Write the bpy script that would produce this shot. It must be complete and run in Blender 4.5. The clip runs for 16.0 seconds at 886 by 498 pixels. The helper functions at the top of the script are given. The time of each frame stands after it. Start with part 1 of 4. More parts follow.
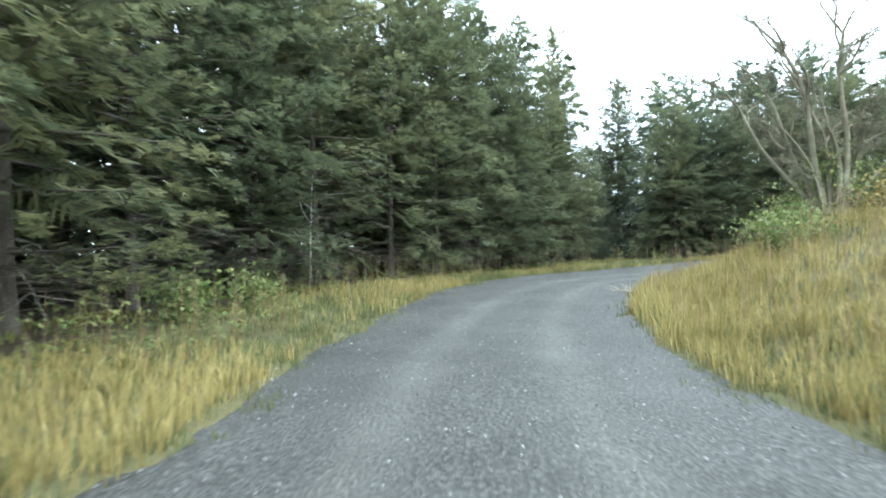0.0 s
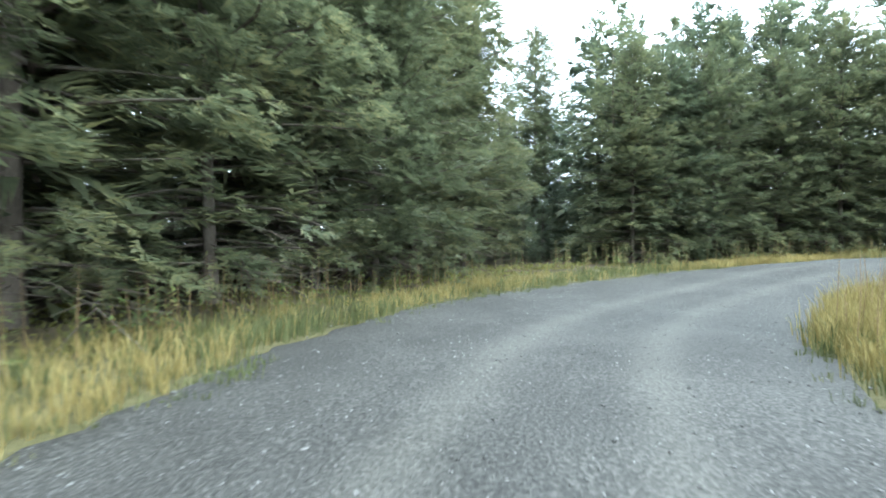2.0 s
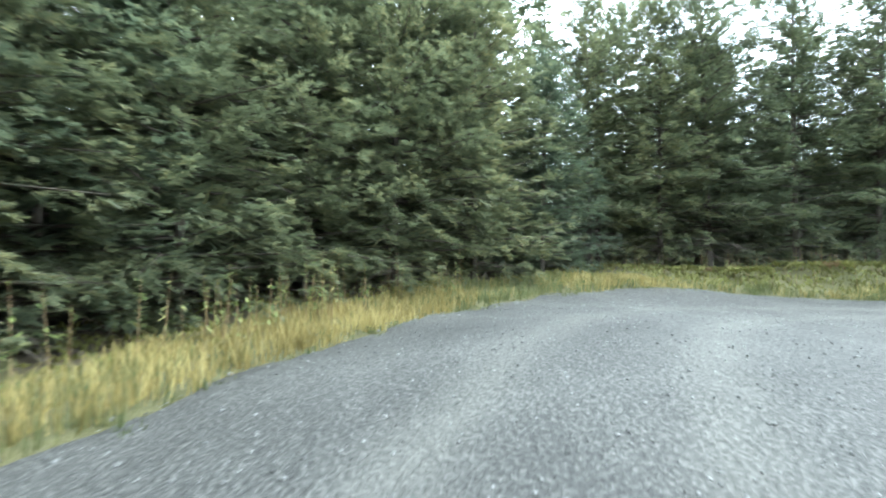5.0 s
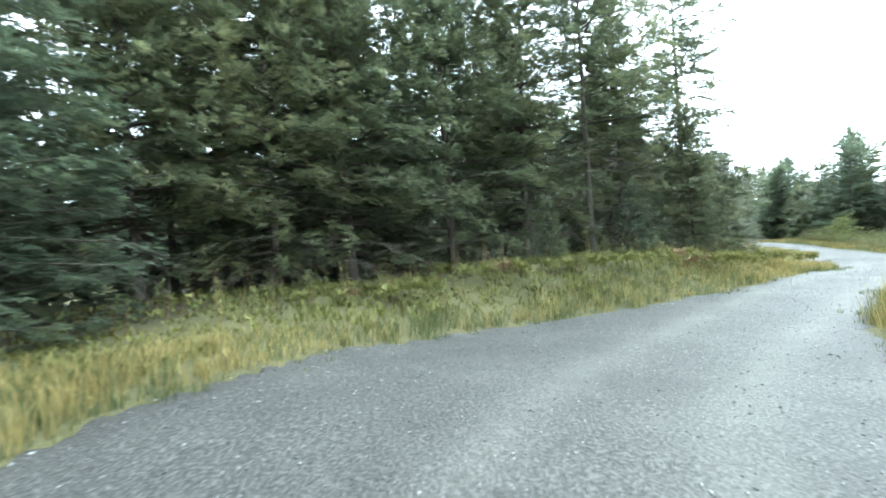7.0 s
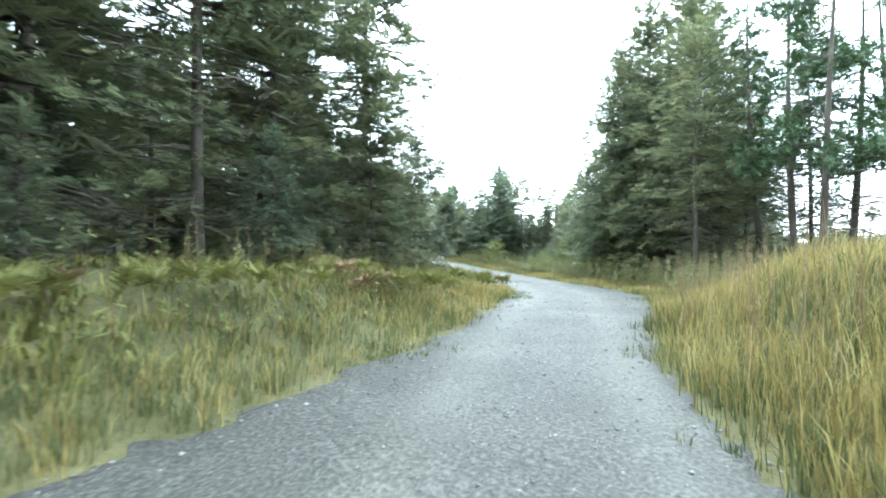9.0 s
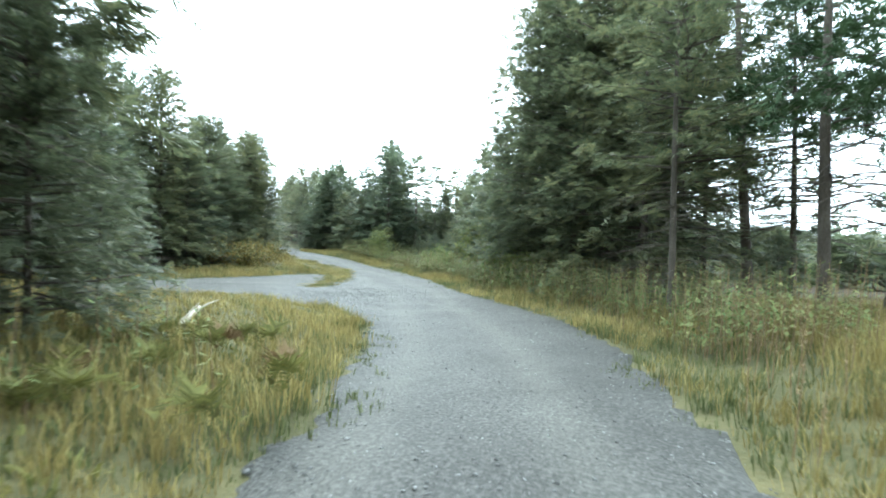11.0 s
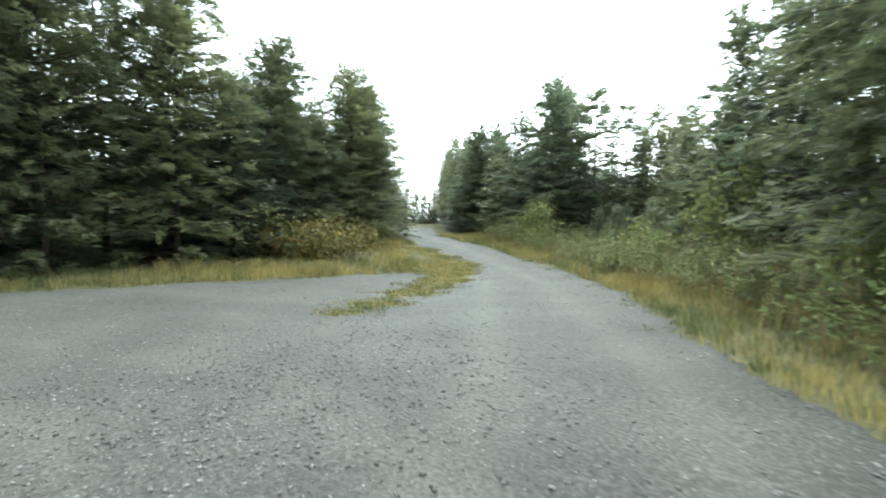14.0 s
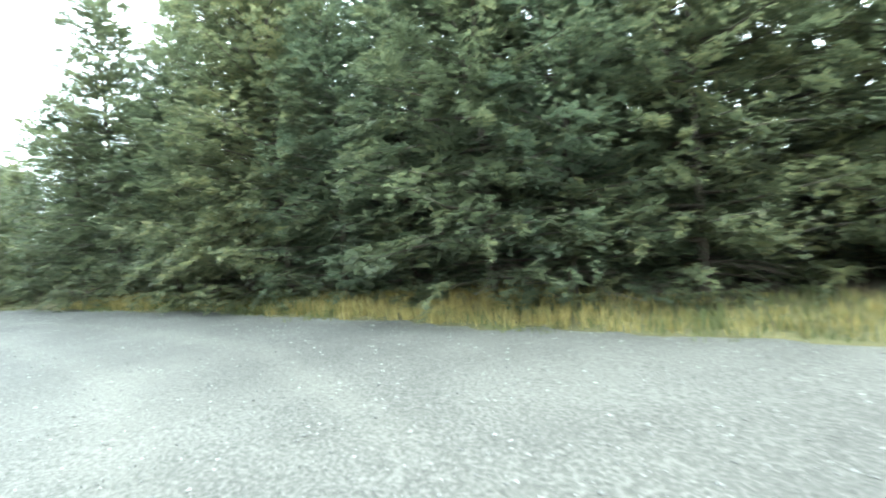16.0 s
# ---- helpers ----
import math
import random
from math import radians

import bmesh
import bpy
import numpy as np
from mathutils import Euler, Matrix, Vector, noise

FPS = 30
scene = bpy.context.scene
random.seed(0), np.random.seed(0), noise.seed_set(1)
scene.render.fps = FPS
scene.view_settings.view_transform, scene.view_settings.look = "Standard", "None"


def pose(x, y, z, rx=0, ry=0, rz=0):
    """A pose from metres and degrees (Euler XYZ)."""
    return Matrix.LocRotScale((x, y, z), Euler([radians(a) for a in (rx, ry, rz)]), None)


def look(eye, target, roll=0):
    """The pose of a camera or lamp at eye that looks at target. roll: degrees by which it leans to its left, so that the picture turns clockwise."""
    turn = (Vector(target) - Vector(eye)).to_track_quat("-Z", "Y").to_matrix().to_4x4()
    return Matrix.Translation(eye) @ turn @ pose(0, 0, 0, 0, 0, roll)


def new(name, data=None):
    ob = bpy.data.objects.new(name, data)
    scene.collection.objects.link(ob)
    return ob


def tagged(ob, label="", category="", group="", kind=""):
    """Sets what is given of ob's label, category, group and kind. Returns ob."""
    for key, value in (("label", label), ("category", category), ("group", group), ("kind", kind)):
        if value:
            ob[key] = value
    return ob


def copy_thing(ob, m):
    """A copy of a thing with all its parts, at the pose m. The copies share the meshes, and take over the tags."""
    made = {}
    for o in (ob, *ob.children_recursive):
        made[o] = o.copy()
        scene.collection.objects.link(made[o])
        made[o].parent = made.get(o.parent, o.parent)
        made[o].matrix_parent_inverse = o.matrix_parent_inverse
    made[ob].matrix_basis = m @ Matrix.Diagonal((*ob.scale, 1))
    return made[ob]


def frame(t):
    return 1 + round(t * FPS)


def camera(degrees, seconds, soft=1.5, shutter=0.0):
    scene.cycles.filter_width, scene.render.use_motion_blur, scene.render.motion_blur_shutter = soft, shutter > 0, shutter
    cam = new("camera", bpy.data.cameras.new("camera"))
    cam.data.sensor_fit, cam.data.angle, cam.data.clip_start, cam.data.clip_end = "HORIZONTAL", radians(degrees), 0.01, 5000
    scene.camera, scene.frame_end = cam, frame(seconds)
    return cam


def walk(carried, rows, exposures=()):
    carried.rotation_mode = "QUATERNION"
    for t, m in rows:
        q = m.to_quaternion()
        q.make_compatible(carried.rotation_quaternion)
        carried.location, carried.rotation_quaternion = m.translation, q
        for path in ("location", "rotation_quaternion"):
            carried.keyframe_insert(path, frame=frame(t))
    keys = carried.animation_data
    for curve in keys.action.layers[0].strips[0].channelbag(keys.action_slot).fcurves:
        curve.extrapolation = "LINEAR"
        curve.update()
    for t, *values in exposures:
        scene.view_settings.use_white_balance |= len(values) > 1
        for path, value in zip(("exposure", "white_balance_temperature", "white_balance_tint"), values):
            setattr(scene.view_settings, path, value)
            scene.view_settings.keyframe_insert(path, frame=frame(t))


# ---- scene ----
cam = camera(86.06, 16.0, soft=1.8, shutter=0.2)
ROWS = [
    (0.0, 0.000, 0.000, 1.250, 0.84, 0.35, -1.04),
    (0.5, 0.176, 2.803, 1.279, -0.96, 0.42, -0.97),
    (1.0, 0.461, 5.465, 1.283, -3.67, 0.07, -0.33),
    (1.5, 0.947, 8.020, 1.261, -7.57, 0.66, 0.05),
    (2.0, 1.690, 10.513, 1.346, -12.22, -0.38, -0.25),
    (2.5, 2.653, 12.782, 1.403, -18.55, -1.30, -1.36),
    (3.0, 3.911, 14.782, 1.441, -27.03, -1.55, -2.08),
    (3.5, 5.296, 16.368, 1.445, -35.60, -1.33, -1.82),
    (4.0, 6.944, 17.755, 1.442, -45.26, -1.59, 0.59),
    (4.2, 7.657, 18.239, 1.433, -49.18, -1.23, 1.04),
    (4.5, 8.791, 18.852, 1.458, -55.42, -0.23, 0.70),
    (5.0, 10.787, 19.585, 1.661, -66.10, 1.17, 0.35),
    (5.5, 12.856, 19.940, 1.950, -77.17, 1.29, -0.22),
    (6.0, 14.928, 19.900, 2.210, -88.47, -0.25, -1.49),
    (6.3, 16.141, 19.689, 2.338, -95.25, -1.89, -3.23),
    (6.5, 16.927, 19.475, 2.283, -98.93, -1.92, -2.28),
    (7.0, 18.714, 18.858, 2.085, -106.50, -0.47, -3.48),
    (7.5, 20.417, 17.850, 1.985, -117.52, -0.71, -0.98),
    (8.0, 21.671, 16.767, 1.856, -127.25, -0.02, -0.53),
    (8.5, 22.570, 15.583, 1.830, -135.49, -0.23, -0.47),
    (9.0, 23.344, 14.239, 1.837, -142.47, -0.22, 0.87),
    (9.2, 23.647, 13.640, 1.864, -144.68, -0.59, 1.16),
    (9.5, 24.115, 12.690, 1.887, -147.59, 0.42, 0.77),
    (10.0, 24.893, 10.966, 1.954, -151.30, 1.05, 0.62),
    (10.5, 25.672, 9.122, 2.028, -153.43, 0.53, 0.83),
    (11.0, 26.460, 7.218, 2.061, -154.35, -1.45, 1.66),
    (11.3, 26.930, 6.066, 2.034, -154.71, -3.98, 2.74),
    (11.5, 27.244, 5.300, 2.000, -154.99, -4.43, 2.92),
    (12.0, 27.975, 3.430, 1.856, -154.86, -2.60, 3.08),
    (12.5, 28.704, 1.736, 1.767, -153.88, -3.02, 2.67),
    (13.0, 29.510, 0.184, 1.695, -151.17, -2.93, 1.94),
    (13.5, 30.487, -1.260, 1.624, -144.54, -3.49, 0.94),
    (14.0, 31.604, -2.325, 1.579, -133.12, -3.47, 0.26),
    (14.5, 32.893, -2.937, 1.557, -116.70, -3.10, 0.03),
    (15.0, 34.398, -3.178, 1.511, -101.52, -2.60, -1.86),
    (15.5, 35.868, -2.899, 1.427, -85.11, -2.22, -3.29),
    (16.0, 37.281, -2.090, 1.411, -67.83, -0.13, -4.35),
]
walk(cam, [(t, pose(x, y, z, 90 + pitch, 0, turn) @ pose(0, 0, 0, 0, 0, roll)) for t, x, y, z, turn, pitch, roll in ROWS],
     exposures=[(0, 1.84, 5660, 1), (2, 2.08, 5660, 1), (4, 2.34, 5700, 1), (6.5, 2.32, 5660, -1), (8, 2.15, 5620, -2), (9.2, 2.20, 5620, -2), (11.3, 1.70, 5720, -3),
                (13.5, 1.52, 6080, -3), (14.5, 1.56, 6250, -2), (15.2, 1.88, 6080, -3), (16, 2.80, 5980, -4)])

# ---- overcast daylight ----
world = bpy.data.worlds.new("overcast_sky")
scene.world = world
world.use_nodes = True
wn, wl = world.node_tree.nodes, world.node_tree.links
wn.clear()
w_out = wn.new("ShaderNodeOutputWorld")
w_bg = wn.new("ShaderNodeBackground")
w_sky = wn.new("ShaderNodeTexSky")
w_sky.sky_type = "NISHITA"
w_sky.sun_disc = False
w_sky.sun_elevation, w_sky.sun_rotation = radians(48), radians(150)
w_sky.air_density, w_sky.dust_density, w_sky.ozone_density = 1.0, 4.0, 1.0
w_gain = wn.new("ShaderNodeMix")
w_gain.data_type = "RGBA"
w_gain.inputs["Factor"].default_value = 0.8
w_gain.inputs["B"].default_value = (14.5, 15.6, 16.4, 1)
wl.new(w_sky.outputs["Color"], w_gain.inputs["A"])
wl.new(w_gain.outputs["Result"], w_bg.inputs["Color"])
w_bg.inputs["Strength"].default_value = 0.125
wl.new(w_bg.outputs["Background"], w_out.inputs["Surface"])

sun_data = bpy.data.lights.new("sun", "SUN")
sun_data.energy, sun_data.angle, sun_data.color = 0.9, radians(25), (1.0, 0.97, 0.92)
sun = new("sun", sun_data)
sun.matrix_world = look((0, 0, 60), (-18, 32, 12))


# ---- materials ----
def material(name, shades, scale=3.0, fine=40.0, rough=0.8, bump=0.3, bump_scale=60.0, spread=0.0, translucent=0.0,
             metal=0.0, gloss=0.3, grain=0.4, attribute="", other=None, stretch=(1, 1, 1), island=False, tuft=0.0):
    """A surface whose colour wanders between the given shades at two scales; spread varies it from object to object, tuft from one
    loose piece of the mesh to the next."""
    m = bpy.data.materials.new(name)
    m.use_nodes = True
    n, l = m.node_tree.nodes, m.node_tree.links
    b = n["Principled BSDF"]
    b.inputs["Roughness"].default_value = rough
    b.inputs["Metallic"].default_value = metal
    b.inputs["Specular IOR Level"].default_value = gloss
    co = n.new("ShaderNodeTexCoord")
    mp = n.new("ShaderNodeMapping")
    mp.inputs["Scale"].default_value = stretch
    l.new(co.outputs["Object"], mp.inputs["Vector"])
    big, small = n.new("ShaderNodeTexNoise"), n.new("ShaderNodeTexNoise")
    for tex, s in ((big, scale), (small, fine)):
        tex.inputs["Scale"].default_value = s
        tex.inputs["Detail"].default_value = 5
        l.new(mp.outputs["Vector"], tex.inputs["Vector"])
    mix = n.new("ShaderNodeMix")
    mix.inputs["Factor"].default_value = grain
    l.new(big.outputs["Fac"], mix.inputs["A"])
    l.new(small.outputs["Fac"], mix.inputs["B"])
    value = mix.outputs["Result"]
    if spread or island:
        info = n.new("ShaderNodeNewGeometry" if island else "ShaderNodeObjectInfo")
        add = n.new("ShaderNodeMath")
        add.operation = "MULTIPLY_ADD"
        l.new(info.outputs["Random Per Island" if island else "Random"], add.inputs[0])
        add.inputs[1].default_value = spread
        sub = n.new("ShaderNodeMath")
        sub.operation = "SUBTRACT"
        l.new(value, sub.inputs[0])
        sub.inputs[1].default_value = spread / 2
        l.new(sub.outputs["Value"], add.inputs[2])
        value = add.outputs["Value"]
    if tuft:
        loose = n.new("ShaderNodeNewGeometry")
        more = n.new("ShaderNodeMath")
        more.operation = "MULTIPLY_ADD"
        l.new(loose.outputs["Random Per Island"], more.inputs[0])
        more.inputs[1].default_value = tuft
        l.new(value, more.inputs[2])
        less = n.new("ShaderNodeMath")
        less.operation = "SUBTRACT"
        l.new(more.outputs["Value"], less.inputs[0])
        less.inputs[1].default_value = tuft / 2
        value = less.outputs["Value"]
    ramp = n.new("ShaderNodeValToRGB")
    stops = ramp.color_ramp.elements
    while len(stops) < len(shades):
        stops.new(0.5)
    for i, (e, c) in enumerate(zip(stops, shades)):
        e.position = 0.3 + 0.4 * i / max(1, len(shades) - 1)
        e.color = (*c, 1)
    l.new(value, ramp.inputs["Fac"])
    colour = ramp.outputs["Color"]
    if attribute:
        at = n.new("ShaderNodeAttribute")
        at.attribute_name = attribute
        ramp2 = n.new("ShaderNodeValToRGB")
        stops = ramp2.color_ramp.elements
        while len(stops) < len(other):
            stops.new(0.5)
        for i, (e, c) in enumerate(zip(stops, other)):
            e.position = 0.3 + 0.4 * i / max(1, len(other) - 1)
            e.color = (*c, 1)
        l.new(value, ramp2.inputs["Fac"])
        over = n.new("ShaderNodeMix")
        over.data_type = "RGBA"
        l.new(at.outputs["Fac"], over.inputs["Factor"])
        l.new(colour, over.inputs["A"])
        l.new(ramp2.outputs["Color"], over.inputs["B"])
        colour = over.outputs["Result"]
    l.new(colour, b.inputs["Base Color"])
    if bump:
        tex = n.new("ShaderNodeTexNoise")
        tex.inputs["Scale"].default_value = bump_scale
        tex.inputs["Detail"].default_value = 4
        l.new(mp.outputs["Vector"], tex.inputs["Vector"])
        bp = n.new("ShaderNodeBump")
        bp.inputs["Strength"].default_value = bump
        bp.inputs["Distance"].default_value = 0.02
        l.new(tex.outputs["Fac"], bp.inputs["Height"])
        l.new(bp.outputs["Normal"], b.inputs["Normal"])
    if translucent:
        tr = n.new("ShaderNodeBsdfTranslucent")
        l.new(colour, tr.inputs["Color"])
        ms = n.new("ShaderNodeMixShader")
        ms.inputs["Fac"].default_value = translucent
        l.new(b.outputs["BSDF"], ms.inputs[1])
        l.new(tr.outputs["BSDF"], ms.inputs[2])
        l.new(ms.outputs["Shader"], n["Material Output"].inputs["Surface"])
    return m


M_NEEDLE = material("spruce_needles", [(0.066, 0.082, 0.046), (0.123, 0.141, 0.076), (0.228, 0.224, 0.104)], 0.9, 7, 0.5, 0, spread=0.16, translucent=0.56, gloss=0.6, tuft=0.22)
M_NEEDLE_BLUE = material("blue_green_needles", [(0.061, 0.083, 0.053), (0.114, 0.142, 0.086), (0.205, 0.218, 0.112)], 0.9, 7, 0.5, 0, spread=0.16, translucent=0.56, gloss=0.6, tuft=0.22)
M_NEEDLE_PINE = material("pine_needles", [(0.039, 0.065, 0.0286), (0.065, 0.104, 0.0468), (0.091, 0.137, 0.0585)], 1.2, 9, 0.6, 0, spread=0.1, translucent=0.2)
M_BARK = material("spruce_bark", [(0.045, 0.036, 0.028), (0.085, 0.07, 0.056), (0.15, 0.13, 0.105)], 5, 45, 0.9, 0.8, 35, spread=0.1, stretch=(1, 1, 0.35))
M_DEADWOOD = material("dead_twigs", [(0.07, 0.055, 0.04), (0.12, 0.1, 0.08), (0.18, 0.16, 0.13)], 6, 50, 0.9, 0.4)
M_BIRCH = material("pale_birch_bark", [(0.26, 0.25, 0.23), (0.5, 0.5, 0.47), (0.62, 0.61, 0.58)], 7, 40, 0.7, 0.4, 40, stretch=(1, 1, 3))
M_LICHEN = material("lichen_bark", [(0.095, 0.085, 0.055), (0.165, 0.148, 0.098), (0.245, 0.235, 0.165)], 4, 40, 0.9, 0.6, 40)
M_ROAD = material("wet_gravel", [(0.016, 0.0155, 0.0141), (0.0448, 0.0436, 0.0396), (0.116, 0.113, 0.102)], 0.8, 34, 0.7, 1.0, 34, gloss=0.26, grain=0.76,
                  attribute="wear", other=[(0.04, 0.0388, 0.0344), (0.0784, 0.0756, 0.0664), (0.138, 0.133, 0.118)])
M_STONE = material("gravel_stone", [(0.0765, 0.0756, 0.0714), (0.132, 0.13, 0.124), (0.246, 0.244, 0.234)], 1.5, 30, 0.7, 0.4, 80, spread=0.5, gloss=0.3, island=True)
M_GROUND = material("mossy_turf", [(0.0425, 0.0425, 0.0161), (0.0748, 0.0688, 0.0281), (0.119, 0.102, 0.0459)], 0.8, 18, 0.95, 0.9, 25,
                    attribute="litter_shade", other=[(0.0255, 0.0195, 0.0119), (0.0442, 0.0323, 0.0187), (0.0723, 0.0527, 0.0306)])
M_STRAW = material("straw_grass", [(0.145, 0.116, 0.040), (0.272, 0.217, 0.075), (0.414, 0.340, 0.137)], 0.7, 5, 0.7, 0, spread=0.3, translucent=0.3, island=True)
M_GREEN = material("green_grass", [(0.0475, 0.065, 0.0221), (0.099, 0.116, 0.0436), (0.17, 0.168, 0.0697)], 0.7, 5, 0.7, 0, spread=0.3, translucent=0.3, island=True)
M_HERB = material("willowherb_leaves", [(0.076, 0.112, 0.034), (0.146, 0.182, 0.058), (0.236, 0.225, 0.086)], 0.9, 6, 0.7, 0, spread=0.3, translucent=0.3, island=True)
M_STALK = material("brown_stalks", [(0.13, 0.082, 0.04), (0.2, 0.135, 0.068), (0.28, 0.2, 0.11)], 2, 12, 0.8, 0, spread=0.2, island=True)
M_FERN = material("dying_fern", [(0.085, 0.082, 0.024), (0.15, 0.15, 0.042), (0.2, 0.19, 0.056)], 0.9, 6, 0.75, 0, spread=0.35, translucent=0.25, island=True)
M_BRAMBLE = material("bramble_leaves", [(0.066, 0.072, 0.022), (0.145, 0.125, 0.036), (0.25, 0.175, 0.055)], 1.2, 6, 0.6, 0, spread=0.35, translucent=0.25, island=True)
M_WILLOW = material("willow_leaves", [(0.09, 0.11, 0.035), (0.16, 0.18, 0.06), (0.26, 0.26, 0.09)], 1.2, 6, 0.6, 0, spread=0.3, translucent=0.3, island=True)
M_LOG = material("bleached_wood", [(0.22, 0.18, 0.13), (0.36, 0.32, 0.25), (0.5, 0.46, 0.38)], 3, 30, 0.85, 0.5, 30, stretch=(0.2, 1, 1))

# ---- plan of the road ----
# edges of the gravel: outer side of the bend, the mouth of the side track, then back along the other side
EDGE_OUT = [(-3.4, -40), (-2.6, -8), (-1.7, 6), (-1.15, 9.8), (-0.45, 13), (0.9, 16.1), (2.1, 17.9), (3.6, 19.6), (5.4, 21.0), (7.7, 22.1),
            (10.6, 22.7), (13.5, 22.8), (17, 22.6), (20.3, 21.8), (22.9, 20.3), (24.7, 18.5), (25.6, 16.8), (26.1, 15), (26.5, 12.5),
            (26.8, 10.3), (27.5, 7.9), (28.9, 4.5), (30.4, 1.6), (31.8, -0.4), (33.4, -1.7), (35.0, -1.65), (36.5, -0.5), (37.8, 1.8), (39, 6),
            (40, 13), (40.4, 26), (40, 60)]
EDGE_FAR = [(44.6, 60), (45.2, 26), (45.6, 13), (45.3, 7), (44.2, 3.4), (43.5, 0), (43.0, -3), (42.7, -6), (42.5, -9), (42.2, -10.8), (42.7, -12.4),
            (44.2, -13.8), (47, -15.3), (50, -16.8), (56, -20), (66, -27.6), (82, -41), (110, -62), (160, -98)]
EDGE_IN = [(157, -102), (107, -66), (79, -45), (63.5, -31), (54.5, -23.6), (49, -19.8), (44, -17.1), (39.8, -14.8), (35.9, -11.4),
           (33.1, -7.5), (30.9, -5.3), (28.7, -3.2), (27.3, -0.8), (26.4, 1.8), (25.6, 4.6), (25.0, 7.2), (24.4, 9.3), (23.5, 11.2), (22.2, 12.9), (20.4, 14.7),
           (18.0, 16.3), (15.7, 17.2), (13.4, 17.5), (11, 17.2), (8.8, 16.3), (6.8, 14.8), (5.2, 12.8), (4.0, 10.5), (3.1, 8), (2.5, 5), (2.4, -8), (1.6, -40)]
TONGUE = [(37.3, -6.0), (38.1, -7.4), (39.0, -9.1), (40.0, -11.1), (42.2, -13.7), (46.2, -15.2), (48.0, -15.3), (45.3, -13.2), (43.2, -12.2),
          (42.2, -11.3), (40.8, -10.0), (39.6, -8.2), (38.6, -6.6), (38.0, -5.7)]
ROAD = np.array(EDGE_OUT + EDGE_FAR + EDGE_IN)


def inside_distance(poly, x, y):
    """Signed distance to a polygon's edge, positive inside."""
    poly = np.asarray(poly, float)
    best = np.full(x.shape, 1e9)
    odd = np.zeros(x.shape, bool)
    for (ax, ay), (bx, by) in zip(poly, np.roll(poly, -1, 0)):
        dx, dy = bx - ax, by - ay
        t = np.clip(((x - ax) * dx + (y - ay) * dy) / (dx * dx + dy * dy), 0, 1)
        best = np.minimum(best, (x - ax - t * dx) ** 2 + (y - ay - t * dy) ** 2)
        cross = (ay > y) != (by > y)
        if cross.any():
            xi = ax + (y - ay) * dx / (dy if abs(dy) > 1e-9 else 1e-9)
            odd ^= cross & (x < xi)
    return np.where(odd, 1, -1) * np.sqrt(best)


def wave(x, y, s, k=0.0):
    """Smooth wandering value, about -1 to 1."""
    return (np.sin(x * s + 1.3 + k) * np.cos(y * s * 0.83 - 0.7 * k) + np.sin((x * 0.6 - y * 0.9) * s * 1.7 + k) * 0.6 + np.sin((x + y * 1.3) * s * 2.9 + 2 * k) * 0.35) / 1.6


CTRL = np.array([(r[1], r[2], r[3] - 1.25) for r in ROWS] + [(51.4, -17, 0.58), (80, -43, 0.85), (37.8, -8.3, 0.08), (39.7, -10.2, 0.03), (6.9, 16.2, 0.2), (43, 5, 0.35), (0, -30, -0.1), (14, 25.5, 0.35), (17.5, 24.5, 0.75), (22, 22.6, 1.1), (24, 20, 1.15), (27, 21.5, 1.3)])


def base_height(x, y):
    num, den = 0.0, 0.0
    for cx, cy, cz in CTRL:
        w = 1 / ((x - cx) ** 2 + (y - cy) ** 2 + 4) ** 1.5
        num, den = num + w * cz, den + w
    return num / den


def road_distance(x, y):
    edge = inside_distance(ROAD, x, y) + 0.12 * wave(x, y, 2.1) + 0.06 * wave(x, y, 6.3, 2)
    turf = inside_distance(TONGUE, x, y) - 0.2 + 0.22 * wave(x, y, 2.6, 3)
    return np.minimum(edge, -turf)


def bell(x, y, cx, cy, r):
    return np.exp(-((x - cx) ** 2 + (y - cy) ** 2) / (2 * r * r))


def verge_rise(x, y, d):
    """Height of the banks beside the road, d metres out from its edge."""
    amount = 0.12 + 1.25 * bell(x, y, 8, 8, 4.5) + 0.5 * bell(x, y, 14, 12, 4) + 0.75 * bell(x, y, 30.5, 13, 4.5) + 0.5 * bell(x, y, 21, 5, 4) + 0.5 * bell(x, y, 21.5, 8.5, 3) + 0.4 * bell(x, y, 35, 3, 3.2)
    s = np.clip(d / (2.2 + 2.2 * bell(x, y, 8, 8, 6)), 0, 1)
    return amount * s * s * (3 - 2 * s)


def ground_height(x, y):
    x, y = np.asarray(x, float), np.asarray(y, float)
    d = -road_distance(x, y)
    return base_height(x, y) + np.where(d > 0, verge_rise(x, y, np.maximum(d, 0)) + 0.05 * wave(x, y, 1.1) * np.clip(d, 0, 1) + 0.5 * np.clip((d - 12) / 30, 0, 1) * wave(x, y, 0.09), -0.07 * np.clip(-d / 0.3, 0, 1))


def road_height(x, y):
    d = road_distance(x, y)
    return base_height(x, y) + 0.03 * np.clip(d / 1.5, -1, 1) + 0.012 * wave(x, y, 2.3, 3) + 0.006 * wave(x, y, 7.1, 1)


